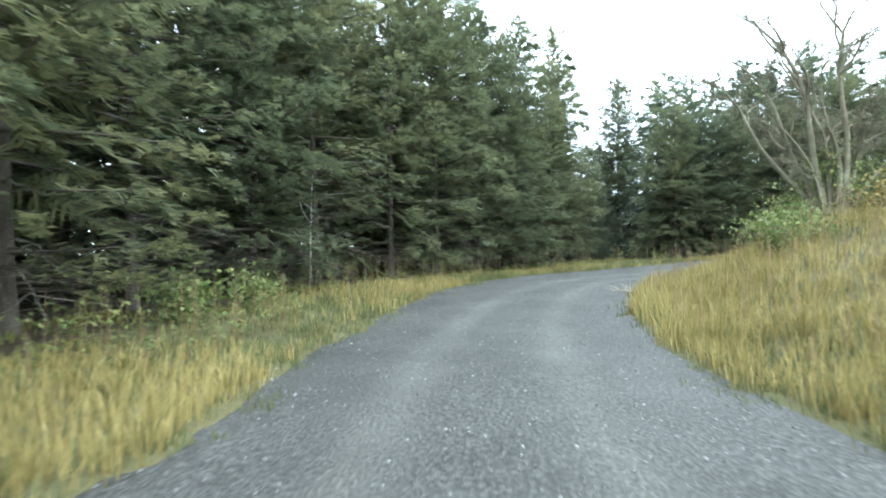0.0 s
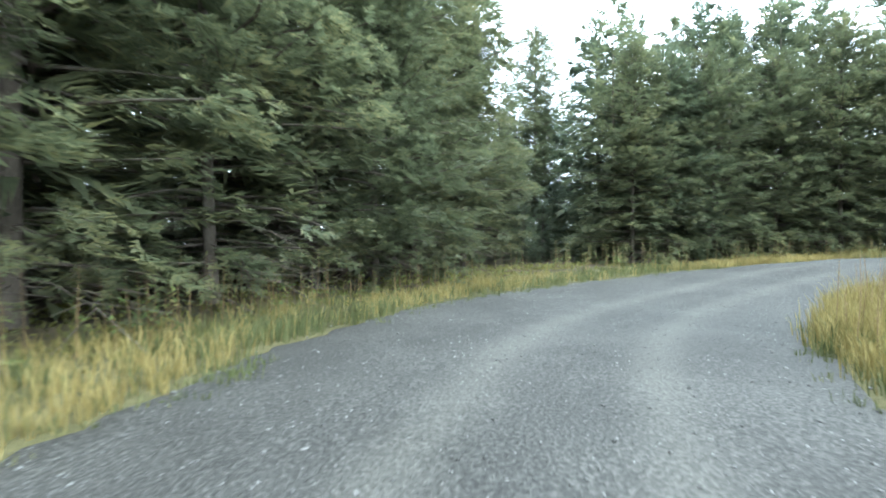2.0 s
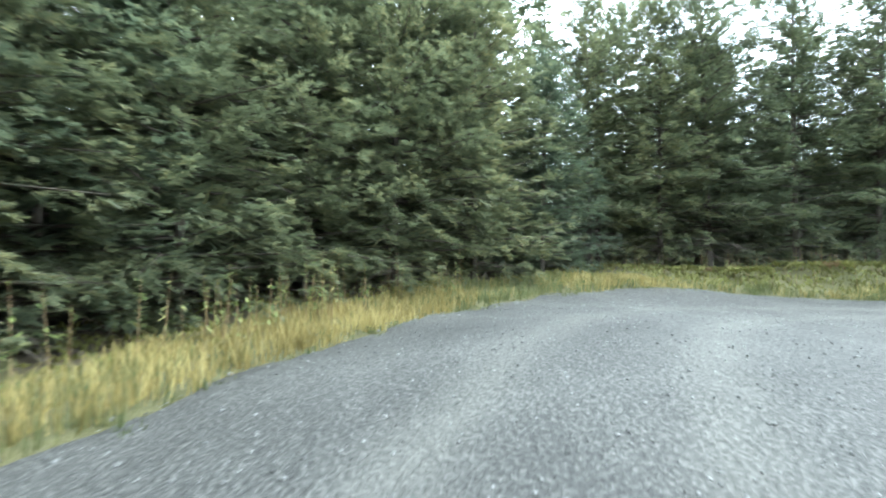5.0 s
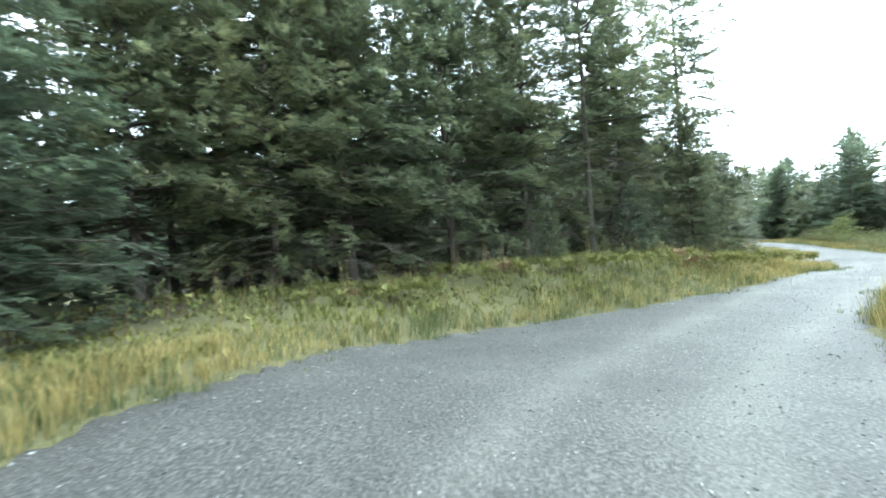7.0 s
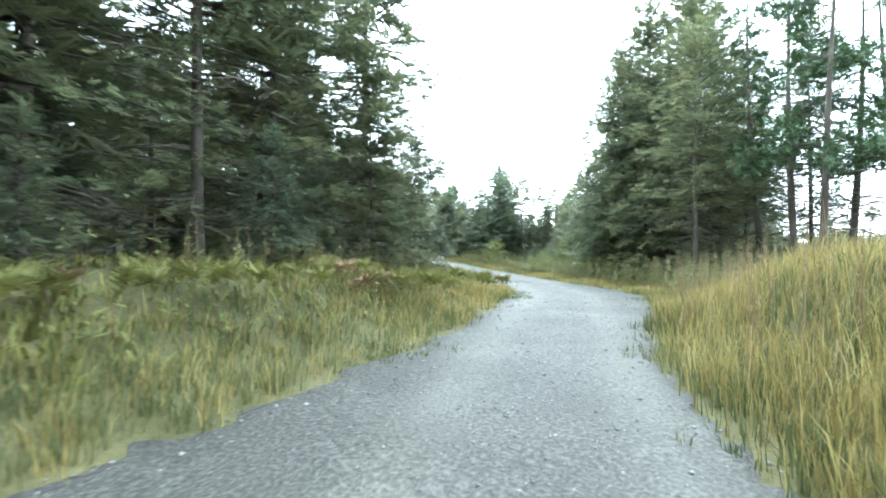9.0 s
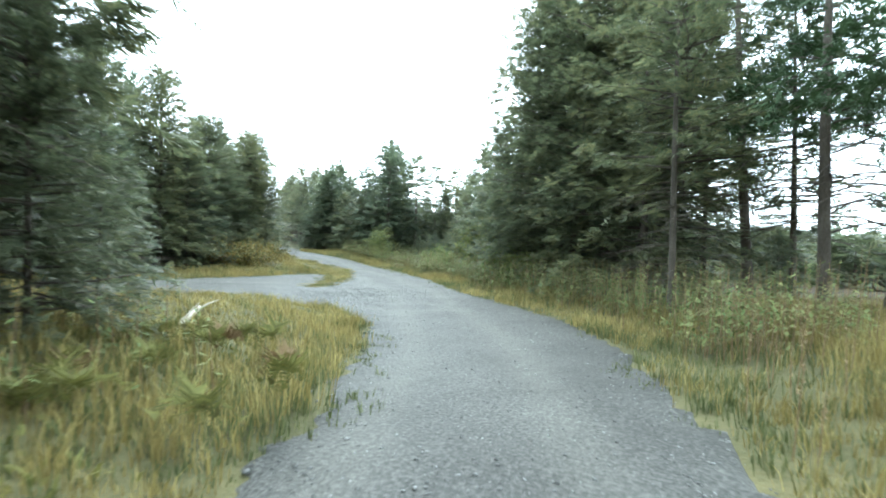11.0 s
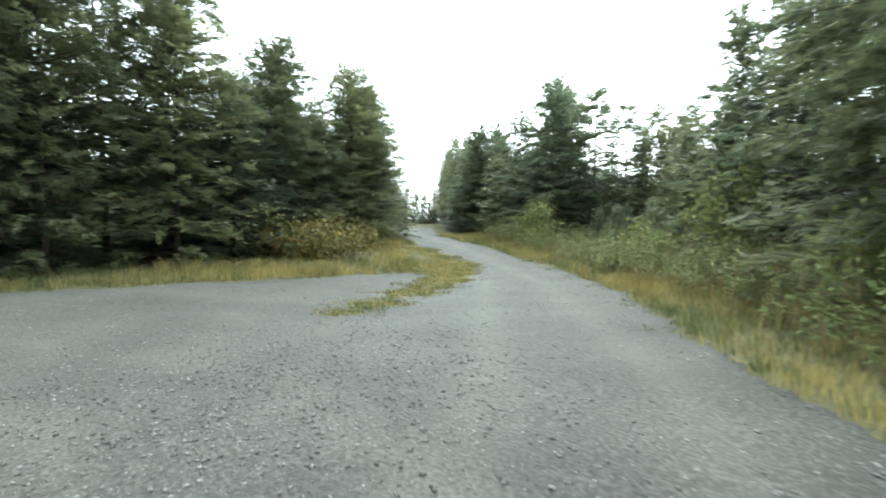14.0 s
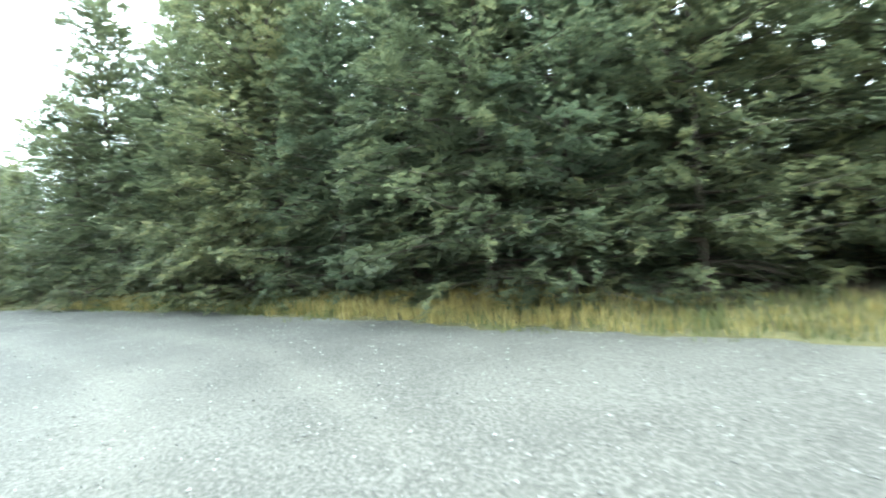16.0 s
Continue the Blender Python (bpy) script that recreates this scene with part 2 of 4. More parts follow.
# ---- mesh building ----
def mesh_object(name, verts, faces, mat, parent=None, label="", smooth=False):
    """One mesh object from arrays: verts n x 3, faces n x 3 or n x 4."""
    me = bpy.data.meshes.new(name)
    verts, faces = np.asarray(verts, np.float32), np.asarray(faces, np.int32)
    me.vertices.add(len(verts))
    me.vertices.foreach_set("co", verts.ravel())
    k = faces.shape[1]
    me.loops.add(faces.size)
    me.loops.foreach_set("vertex_index", faces.ravel())
    me.polygons.add(len(faces))
    me.polygons.foreach_set("loop_start", np.arange(0, faces.size, k, dtype=np.int32))
    if smooth:
        me.polygons.foreach_set("use_smooth", np.ones(len(faces), bool))
    me.update(calc_edges=True)
    me.materials.append(mat)
    ob = new(name, me)
    if parent:
        ob.parent = parent
    if label:
        ob["label"] = label
    return ob


def point_values(ob, name, values):
    at = ob.data.attributes.new(name, "FLOAT", "POINT")
    at.data.foreach_set("value", np.asarray(values, np.float32).ravel())


def tube(points, radii, sides=7):
    """Rings along a line: verts and quads."""
    points, radii = np.asarray(points, float), np.asarray(radii, float)
    way = np.gradient(points, axis=0)
    way /= np.linalg.norm(way, axis=1)[:, None] + 1e-9
    side = np.cross(way, np.where(np.abs(way[:, 2:3]) > 0.9, [[1, 0, 0]], [[0, 0, 1]]))
    side /= np.linalg.norm(side, axis=1)[:, None] + 1e-9
    up = np.cross(side, way)
    a = np.linspace(0, 2 * np.pi, sides, endpoint=False)
    v = points[:, None] + radii[:, None, None] * (np.cos(a)[None, :, None] * side[:, None] + np.sin(a)[None, :, None] * up[:, None])
    i, j = np.meshgrid(np.arange(len(points) - 1), np.arange(sides), indexing="ij")
    q = np.stack([i * sides + j, i * sides + (j + 1) % sides, (i + 1) * sides + (j + 1) % sides, (i + 1) * sides + j], -1).reshape(-1, 4)
    return v.reshape(-1, 3), q


def joined(pieces):
    vs, fs, n = [], [], 0
    for v, f in pieces:
        vs.append(v)
        fs.append(np.asarray(f) + n)
        n += len(v)
    return np.concatenate(vs), np.concatenate(fs)


def thing(name, label, category, group="", kind=""):
    return tagged(new(name), label, category, group, kind)


def place(x, y, turn=0.0, size=1.0, tall=1.0, sink=0.0, lean=(0, 0)):
    z = float(ground_height(np.array([x]), np.array([y]))[0]) - sink
    return Matrix.LocRotScale((x, y, z), Euler((lean[0], lean[1], turn)), (size, size, size * tall))


# ---- ground and road ----
def axis(lo, hi, step, far):
    near = np.arange(lo, hi + step / 2, step)
    out = [step * 1.35 ** i for i in range(1, 60)]
    after, s = [], hi
    for d in out:
        s += d
        after.append(s)
        if s > far:
            break
    before, s = [], lo
    for d in out:
        s -= d
        before.append(s)
        if s < -far:
            break
    return np.array(before[::-1] + list(near) + after)


gx, gy = axis(-9, 58, 0.33, 1500), axis(-26, 33, 0.33, 1500)
X, Y = np.meshgrid(gx, gy, indexing="ij")
Z = ground_height(X, Y)
nx, ny = len(gx), len(gy)
I, J = np.meshgrid(np.arange(nx - 1), np.arange(ny - 1), indexing="ij")
quads = np.stack([I * ny + J, (I + 1) * ny + J, (I + 1) * ny + J + 1, I * ny + J + 1], -1).reshape(-1, 4)
ground = mesh_object("ground", np.stack([X, Y, Z], -1).reshape(-1, 3), quads, M_GROUND, smooth=True)
tagged(ground, "rough mossy turf and brown needles under the trees, tree shade coloured in at the bend", "ground", "", "structure")
D = -road_distance(X, Y)
open_grass = np.clip(bell(X, Y, 12, 8, 7) + bell(X, Y, 20, 6, 5) + bell(X, Y, 35, 3, 4.5) * 1.3, 0, 1)
# Fallen needles under trees; at the first bend their brown also paints tree shade
point_values(ground, "litter_shade", np.clip((D - 2.4 + 1.1 * bell(X, Y, 6, 24, 9) + 0.6 * wave(X, Y, 0.9)) / 0.9, 0, 1) * (1 - open_grass))

STEP = 0.22
rx_, ry_ = np.arange(-5, 62, STEP), np.arange(-30, 27, STEP)
X, Y = np.meshgrid(rx_, ry_, indexing="ij")
D = road_distance(X, Y)
Z = np.where(D > 0, road_height(X, Y), base_height(X, Y) - 0.25 * np.clip(-D / STEP, 0, 1))
I, J = np.meshgrid(np.arange(len(rx_) - 1), np.arange(len(ry_) - 1), indexing="ij")
keep = (D[:-1, :-1] > 0) | (D[1:, :-1] > 0) | (D[1:, 1:] > 0) | (D[:-1, 1:] > 0)
I, J = I[keep], J[keep]
n = len(ry_)
quads = np.stack([I * n + J, (I + 1) * n + J, (I + 1) * n + J + 1, I * n + J + 1], -1)
used, quads = np.unique(quads, return_inverse=True)
quads = quads.reshape(-1, 4)
V = np.stack([X, Y, Z], -1).reshape(-1, 3)[used]
road = mesh_object("road", V, quads, M_ROAD, smooth=True)
tagged(road, "wet grey gravel forest road with worn wheel tracks", "road", "", "structure")


def line_distance(line, x, y):
    best = np.full(x.shape, 1e9)
    for (ax, ay), (bx, by) in zip(line, line[1:]):
        dx, dy = bx - ax, by - ay
        t = np.clip(((x - ax) * dx + (y - ay) * dy) / (dx * dx + dy * dy + 1e-9), 0, 1)
        best = np.minimum(best, np.hypot(x - ax - t * dx, y - ay - t * dy))
    return best


MIDDLE = [(-0.6, -40), (-0.3, -8)] + [(r[1], r[2]) for r in ROWS if r[0] <= 13.0] + [(34.0, -6.2), (38.6, -11.2), (44, -14.9), (50, -18), (58, -24)]
m_line = line_distance(MIDDLE, V[:, 0], V[:, 1])
wear = np.exp(-((m_line - 0.72) / 0.22) ** 2) * np.clip(0.8 + 0.3 * wave(V[:, 0], V[:, 1], 1.9, 4), 0, 1)
SIDE = [(31.9, -2.8), (35.4, -3.3), (38.4, -1.6), (41.0, 2.4), (42.6, 8), (43.0, 20), (42.6, 40)]
s_line = line_distance(SIDE, V[:, 0], V[:, 1])
wear += 0.8 * np.exp(-((s_line - 0.74) / 0.2) ** 2) * np.clip(0.7 + 0.5 * wave(V[:, 0], V[:, 1], 1.7, 2), 0, 1)
wear += 0.7 * bell(V[:, 0], V[:, 1], 41, -1, 5) * np.clip(0.7 + 0.5 * wave(V[:, 0], V[:, 1], 0.9, 6), 0, 1)
point_values(road, "wear", np.clip(wear, 0, 1))

# the road goes on beyond the woods
far_in = [(54.5, -23.6), (63.5, -31), (79, -45), (92, -55.4)]
far_out = [(56, -20), (66, -27.6), (82, -41), (94.6, -51.4)]
fv, ff = [], []
for (ax, ay), (bx, by) in zip(far_in, far_out):
    for k in range(5):
        px, py = ax + (bx - ax) * k / 4, ay + (by - ay) * k / 4
        fv.append((px, py, float(base_height(np.array([px]), np.array([py]))[0]) + 0.05))
for i in range(len(far_in) - 1):
    for k in range(4):
        ff.append((i * 5 + k, (i + 1) * 5 + k, (i + 1) * 5 + k + 1, i * 5 + k + 1))
far_road = mesh_object("road_beyond", fv, ff, M_ROAD, smooth=True)
tagged(far_road, "distant grey gravel road between the trees", "road", "", "structure")

# ---- trees ----
def sprays(rng, origin, way, length, width, leaflets=5, droop=0.3, thick=0.26, roll=0.7):
    """Feathery twigs: n sprays, each a row of thin needle tufts on both sides of its stem. All arrays n x 3 or n."""
    n = len(origin)
    way = way / (np.linalg.norm(way, axis=1)[:, None] + 1e-9)
    side = np.cross(way, [0, 0, 1.0])
    side /= np.linalg.norm(side, axis=1)[:, None] + 1e-9
    tilt = rng.uniform(-roll, roll, n)[:, None]
    side = side * np.cos(tilt) + np.array([0, 0, 1.0]) * np.sin(tilt)
    down = np.array([0, 0, -1.0])
    vs = []
    for k in range(leaflets):
        s = (k + 0.3) / leaflets
        sign = 1 if k % 2 else -1
        root = origin + way * (length * s * 0.8)[:, None] + down * (droop * length * s * s)[:, None]
        if k == leaflets - 1:
            tip = origin + way * length[:, None] + down * (droop * length)[:, None]
            half = side * (width * 0.16)[:, None]
        else:
            reach = (width * (1.15 - 0.75 * s) * rng.uniform(0.65, 1.3, n))[:, None]
            tip = root + side * sign * reach * 0.8 + way * reach * 0.85 + down * reach * rng.uniform(-0.1, 0.45, n)[:, None]
            half = way * (width * thick)[:, None]
        vs.append(np.stack([root - half, root + half, tip], 1))
    v = np.stack(vs, 1).reshape(-1, 3)
    return v, np.arange(len(v)).reshape(-1, 3)


def spruce_crown(seed, h, r, low, branches, per_metre, size, leaflets=5, power=0.75, gap=0.0, thick=0.26, core=170, skin=1500):
    """Layered boughs of short upturned sprays, a lumpy outer skin of young shoots, and shaded inner twigs."""
    rng = np.random.default_rng(seed)
    u = np.sort(rng.uniform(0, 1, branches) ** 0.85)
    z0 = h * (low + (0.975 - low) * u)
    rel = (z0 / h - low) / (1 - low)
    L = r * (1 - rel) ** power * rng.uniform(0.66, 1.14, branches) + 0.12
    L *= np.where(rel < 0.12, 0.65 + 3 * rel, 1)
    az = np.arange(branches) * 2.39996 + rng.uniform(-0.5, 0.5, branches)
    fall = rng.uniform(0.12, 0.46, branches) * (1.15 - rel)
    rise = 0.1 + 0.5 * rel ** 2
    out, limbs = [], []
    for b in range(branches):
        if rng.uniform() < gap:
            continue
        count = max(5, int(L[b] * per_metre * 1.25))
        s = rng.uniform(0.12, 1, count) ** 0.75
        d = np.array([np.cos(az[b]), np.sin(az[b]), 0])
        n2 = np.array([-np.sin(az[b]), np.cos(az[b]), 0])
        wob = 0.08 * L[b] * np.sin(3 * s + az[b])
        p = d * (L[b] * s)[:, None] + n2 * (wob + rng.normal(0, 0.11, count) * L[b] * s)[:, None]
        p[:, 2] = z0[b] + L[b] * (rise[b] * s - fall[b] * s ** 2 + 0.2 * s ** 4) + rng.normal(0, 0.09, count)
        sign = np.where(rng.uniform(size=count) < 0.5, -1, 1)
        ang = sign * rng.uniform(0.1, 1.2, count) * (1.05 - 0.5 * s)
        way = d * np.cos(ang)[:, None] + n2 * np.sin(ang)[:, None]
        way[:, 2] = rise[b] - fall[b] * s + rng.uniform(-0.35, 0.5, count)
        ln = 0.76 * size * rng.uniform(0.6, 1.3, count) * (0.65 + 0.45 * (1 - s)) * (0.6 + 0.4 * min(1, L[b]))
        out.append(sprays(rng, p, way, ln, ln * 0.5, leaflets, 0.1, thick, 0.65))
        k = np.linspace(0, 0.92, 3)
        q = d * (L[b] * k)[:, None] + n2 * (0.08 * L[b] * np.sin(3 * k + az[b]))[:, None]
        q[:, 2] = z0[b] + L[b] * (rise[b] * k - fall[b] * k ** 2 + 0.2 * k ** 4)
        limbs.append(tube(q, np.linspace(0.012 + 0.012 * L[b], 0.004, 3), 3))
    # flat drooping fans of young shoots over the outside of the crown
    fans = max(1, skin // 24)
    q = np.repeat(rng.uniform(0, 1, fans) ** 1.15 * 0.97, 24)
    a = np.repeat(rng.uniform(0, 6.28, fans), 24)
    lump = 0.84 + 0.12 * np.sin(3 * a + 9 * q + seed) + 0.1 * np.sin(5 * a - 31 * q + 2 * seed)
    wide = (r * (1 - q) ** power + 0.1) * lump * np.where(q < 0.12, 0.65 + 3 * q, 1)
    reach = np.repeat(rng.uniform(0.45, 0.95, fans), 24) * np.clip(0.4 + 0.35 * wide, 0, 1.1)
    slope = np.repeat(rng.uniform(-0.5, 0.05, fans), 24)
    swing = a + np.repeat(rng.normal(0, 0.45, fans), 24)
    s = rng.uniform(0, 1, len(q)) ** 0.8
    axis_way = np.stack([np.cos(swing), np.sin(swing), slope], 1)
    o = np.stack([np.cos(a) * wide * 0.8, np.sin(a) * wide * 0.8, h * (low + (0.985 - low) * q) - 0.1 * wide], 1) + axis_way * (reach * s)[:, None]
    o[:, 2] += reach * (0.25 * s - 0.3 * s ** 2) + rng.normal(0, 0.06, len(q))
    b = swing + np.where(rng.uniform(size=len(q)) < 0.5, -1, 1) * rng.uniform(0.15, 1.1, len(q)) * (1.1 - 0.7 * s)
    way = np.stack([np.cos(b), np.sin(b), slope * 0.6 + rng.uniform(-0.2, 0.5, len(q))], 1)
    ln = size * rng.uniform(0.5, 0.9, len(q)) * (1.1 - 0.45 * s) * np.clip(0.5 + wide * 0.4, 0, 1)
    out.append(sprays(rng, o, way, ln, ln * 0.55, leaflets, 0.06, thick, 0.6))
    # shaded inner twigs that close the crown
    q = 0.09 + 0.91 * rng.uniform(0, 1, core) ** 0.9
    wide = r * (1 - q) ** power + 0.1
    b = rng.uniform(0, 6.28, core)
    o = np.stack([np.cos(b) * wide * 0.12, np.sin(b) * wide * 0.12, h * (low + (0.93 - low) * q)], 1)
    a = b + rng.normal(0, 0.4, core)
    way = np.stack([np.cos(a), np.sin(a), 0.1 + 0.5 * q + rng.normal(0, 0.15, core)], 1)
    out.append(sprays(rng, o, way, wide * rng.uniform(0.36, 0.62, core), wide * 0.22, 19, 0.4, 0.09))
    tz = np.linspace(0.8, 0.985, 30)
    a = np.arange(30) * 2.4
    ln = size * 0.55 + r * (1 - tz) * 1.3
    top = np.stack([0 * a, 0 * a, h * tz], 1)
    out.append(sprays(rng, top, np.stack([np.cos(a) * 0.8, np.sin(a) * 0.8, 0.35 + 4 * (tz - 0.8)], 1), ln, ln * 0.42, leaflets, 0.1, thick))
    return joined(out), joined(limbs)


def trunk_mesh(seed, h, r0, lean=0.1):
    rng = np.random.default_rng(seed)
    k = np.linspace(0, 1, 10)
    p = np.stack([lean * np.sin(2.2 * k + seed), lean * np.sin(1.7 * k + 2 * seed) - lean * np.sin(2.0 * seed), h * k - 0.3], 1)
    p[:, 0] -= p[0, 0]
    rad = r0 * (1 - k) ** 0.9 + 0.012
    rad[0] *= 1.45
    return tube(p, rad, 9)


def dead_branches(seed, lo, hi, count, reach):
    """Bare lower twigs on a trunk."""
    rng = np.random.default_rng(seed)
    out = []
    for i in range(count):
        a, z, ln = rng.uniform(0, 6.28), rng.uniform(lo, hi), reach * rng.uniform(0.4, 1.1)
        k = np.linspace(0, 1, 4)
        p = np.stack([np.cos(a) * ln * k, np.sin(a) * ln * k, z + ln * (0.05 * k - 0.3 * k * k)], 1)
        out.append(tube(p, np.linspace(0.014, 0.003, 4), 3))
        for j in range(3):
            s = rng.uniform(0.3, 0.9)
            o = np.array([np.cos(a) * ln * s, np.sin(a) * ln * s, z + ln * (0.05 * s - 0.3 * s * s)])
            b = a + rng.choice([-1, 1]) * rng.uniform(0.4, 1.0)
            e = o + np.array([np.cos(b), np.sin(b), rng.uniform(-0.5, 0.1)]) * ln * 0.35
            out.append(tube(np.array([o, (o + e) / 2, e]), [0.007, 0.005, 0.002], 3))
    return joined(out)


def spruce(seed, h, r, low, branches, per_metre, size, leaflets, mat, label, power=0.75, gap=0.0, dead=0, thick=0.26, core=170, skin=1500):
    tree = thing("spruce_tree", label, "spruce tree", "conifers of the forest")
    (v, f), limbs = spruce_crown(seed, h, r, low, branches, per_metre, size, leaflets, power, gap, thick, core, skin)
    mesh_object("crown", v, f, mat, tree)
    v, f = trunk_mesh(seed, h * 0.97, 0.008 * h)
    mesh_object("trunk", v, f, M_BARK, tree, "rough grey-brown bark", smooth=True)
    mesh_object("branchwork", limbs[0], limbs[1], M_BARK, tree)
    if dead:
        v, f = dead_branches(seed, 0.5, h * low + 0.8, dead, r * 0.75)
        mesh_object("deadwood", v, f, M_DEADWOOD, tree, "bare dead lower branches")
    return tree


FOREST_KINDS = {}


def conifer(kind, x, y, turn, size, tall=1.0, lean=(0, 0)):
    make, used = FOREST_KINDS[kind]
    m = place(x, y, turn, size, tall, 0.1, lean)
    if used:
        return copy_thing(make, m)
    make.matrix_basis = m
    FOREST_KINDS[kind] = (make, True)
    return make


L_FULL = "tall dark green spruce with drooping branches down to the grass"
L_EDGE = "dense blue-green spruce feathered to the ground beside the road"
L_BARE = "tall spruce with bare lower trunk and dead twigs"
L_YOUNG = "young bushy green spruce at the forest edge"
L_BACK = "dark spruce deeper in the forest"
FOREST_KINDS.update({
    "full_a": (spruce(1, 13.0, 3.0, 0.05, 190, 21, 0.4, 6, M_NEEDLE, L_FULL, power=0.62, core=260, dead=26, thick=0.19, skin=3600), False),
    "full_b": (spruce(2, 12.0, 3.2, 0.07, 180, 21, 0.4, 6, M_NEEDLE, L_FULL, power=0.55, core=260, dead=30, thick=0.19, skin=3600), False),
    "edge_a": (spruce(3, 11.0, 2.9, 0.01, 195, 22, 0.37, 6, M_NEEDLE_BLUE, L_EDGE, power=0.66, thick=0.19, core=260, dead=12, skin=5400), False),
    "edge_b": (spruce(4, 10.0, 2.8, 0.01, 185, 22, 0.37, 6, M_NEEDLE, L_EDGE, power=0.58, thick=0.19, core=260, dead=12, skin=5400), False),
    "bare_a": (spruce(5, 13.0, 3.1, 0.2, 135, 15, 0.46, 6, M_NEEDLE, L_BARE, power=0.5, gap=0.08, dead=40, core=90, thick=0.2, skin=700), False),
    "bare_b": (spruce(6, 12.0, 2.9, 0.25, 125, 15, 0.44, 6, M_NEEDLE, L_BARE, power=0.45, gap=0.12, dead=44, core=70, thick=0.2, skin=600), False),
    "young": (spruce(7, 5.5, 1.8, 0.02, 90, 13, 0.4, 5, M_NEEDLE_BLUE, L_YOUNG, skin=1500), False),
    "back_a": (spruce(8, 13.0, 3.0, 0.04, 110, 9, 0.66, 5, M_NEEDLE, L_BACK, power=0.6, thick=0.31, core=300, skin=900), False),
    "back_b": (spruce(9, 11.5, 2.9, 0.02, 105, 9, 0.66, 5, M_NEEDLE_BLUE, L_BACK, power=0.6, thick=0.31, core=300, skin=900), False),
    "far_a": (spruce(10, 11.0, 2.8, 0.01, 100, 8, 0.62, 5, M_NEEDLE_BLUE, L_EDGE, power=0.64, thick=0.31, core=300, skin=1700), False),
    "far_b": (spruce(11, 10.0, 2.7, 0.01, 95, 8, 0.62, 5, M_NEEDLE, L_EDGE, power=0.58, thick=0.31, core=300, skin=1700), False),
})

rng = np.random.default_rng(12)
TAKEN = []


def free(x, y, gap):
    return all((x - a) ** 2 + (y - b) ** 2 > gap * gap for a, b in TAKEN)


def plant(kind, x, y, size, tall=1.0):
    TAKEN.append((x, y))
    conifer(kind, x, y, rng.uniform(0, 6.28), size, tall, (rng.uniform(-0.02, 0.02), rng.uniform(-0.02, 0.02)))


def row(line, kinds, spacing, size, jitter=0.5, tall=1.0):
    """Trees along a line, one every so many metres."""
    line = np.asarray(line, float)
    seg = np.hypot(*np.diff(line, axis=0).T)
    run = np.concatenate([[0], np.cumsum(seg)])
    s = 0.0
    while s < run[-1]:
        x, y = np.interp(s, run, line[:, 0]) + rng.uniform(-jitter, jitter), np.interp(s, run, line[:, 1]) + rng.uniform(-jitter, jitter)
        plant(kinds[rng.integers(len(kinds))], x, y, rng.uniform(*size), tall)
        s += spacing * rng.uniform(0.8, 1.25)


# outer side of the first bend
row([(-6.3, -4), (-6.1, 5), (-5.6, 11), (-4.1, 15.2)], ["full_a", "full_b", "bare_a"], 2.5, (0.95, 1.1))
row([(-2.4, 17.1), (-0.7, 19.6), (1.5, 22.0), (3.8, 24.5), (4.9, 25.8)], ["edge_b", "full_b", "full_a"], 2.5, (0.98, 1.15), 0.35)
row([(-8.8, -3), (-8.4, 6), (-7.6, 13.5), (-4.8, 20), (-1.4, 25), (2.8, 28.6)], ["back_a", "back_a", "bare_a"], 2.6, (1.0, 1.15))
# far side of the bend, past the gap
row([(12.4, 26.8), (14.6, 27.0), (17, 26.5), (19.9, 25.4), (22.7, 24.1), (25.5, 22.3)], ["edge_a", "edge_b"], 2.1, (0.78, 0.9), 0.3, 0.92)
row([(13.6, 31), (16, 31), (20, 30), (24, 28), (28, 25.4)], ["far_a", "back_b"], 2.2, (0.95, 1.08))
# wood above the bank
row([(27.8, 21.8), (29.0, 19.0), (30.0, 16.2), (30.6, 13.4), (31.0, 10.6), (31.9, 8.2)], ["full_a", "bare_b", "full_b", "full_a"], 2.1, (0.78, 0.92), 0.4)
row([(30.8, 22), (32.4, 18.4), (33.2, 14.6), (33.8, 11)], ["bare_b", "bare_a", "bare_b"], 1.9, (0.78, 0.9))
row([(30.4, 20.4), (32.0, 16.4), (32.8, 12.4), (33.4, 9.2)], ["far_a", "young", "far_b"], 2.0, (0.5, 0.62), 0.5)
# beyond the side track
row([(47.6, 24), (47.5, 17.6)], ["far_a", "far_b"], 2.0, (0.66, 0.78), 0.35)
row([(46.8, 7.4), (46.4, 4.4), (45.9, 1.6), (45.6, -1.6), (45.9, -4.2)], ["edge_a", "edge_b"], 1.9, (0.8, 0.94), 0.3)
row([(49.4, 8), (48.4, 3), (48.0, -1.6), (48.6, -5.6)], ["far_a", "back_b"], 1.5, (0.84, 0.98), 0.4)
row([(57.4, -18.7), (60, -20.5), (68, -26.6), (80, -36.4), (88, -42.6)], ["far_a", "far_b"], 1.9, (0.86, 1.04), 0.3)
row([(88, -44), (94, -48.5), (97, -54), (96, -60), (92, -65)], ["far_a", "far_b", "bare_a"], 1.5, (0.52, 0.64), 0.5)
row([(95, -45), (100, -52), (100, -59), (97, -66)], ["far_a", "back_b"], 1.8, (0.5, 0.6), 0.6)
row([(61, -32.8), (67, -37.6), (74, -43.4), (84, -52)], ["bare_a", "bare_b"], 1.9, (0.64, 0.78), 0.5)
row([(52.5, -11), (60, -17), (70, -24)], ["back_b", "far_a"], 2.4, (0.78, 0.92), 0.4, 0.68)
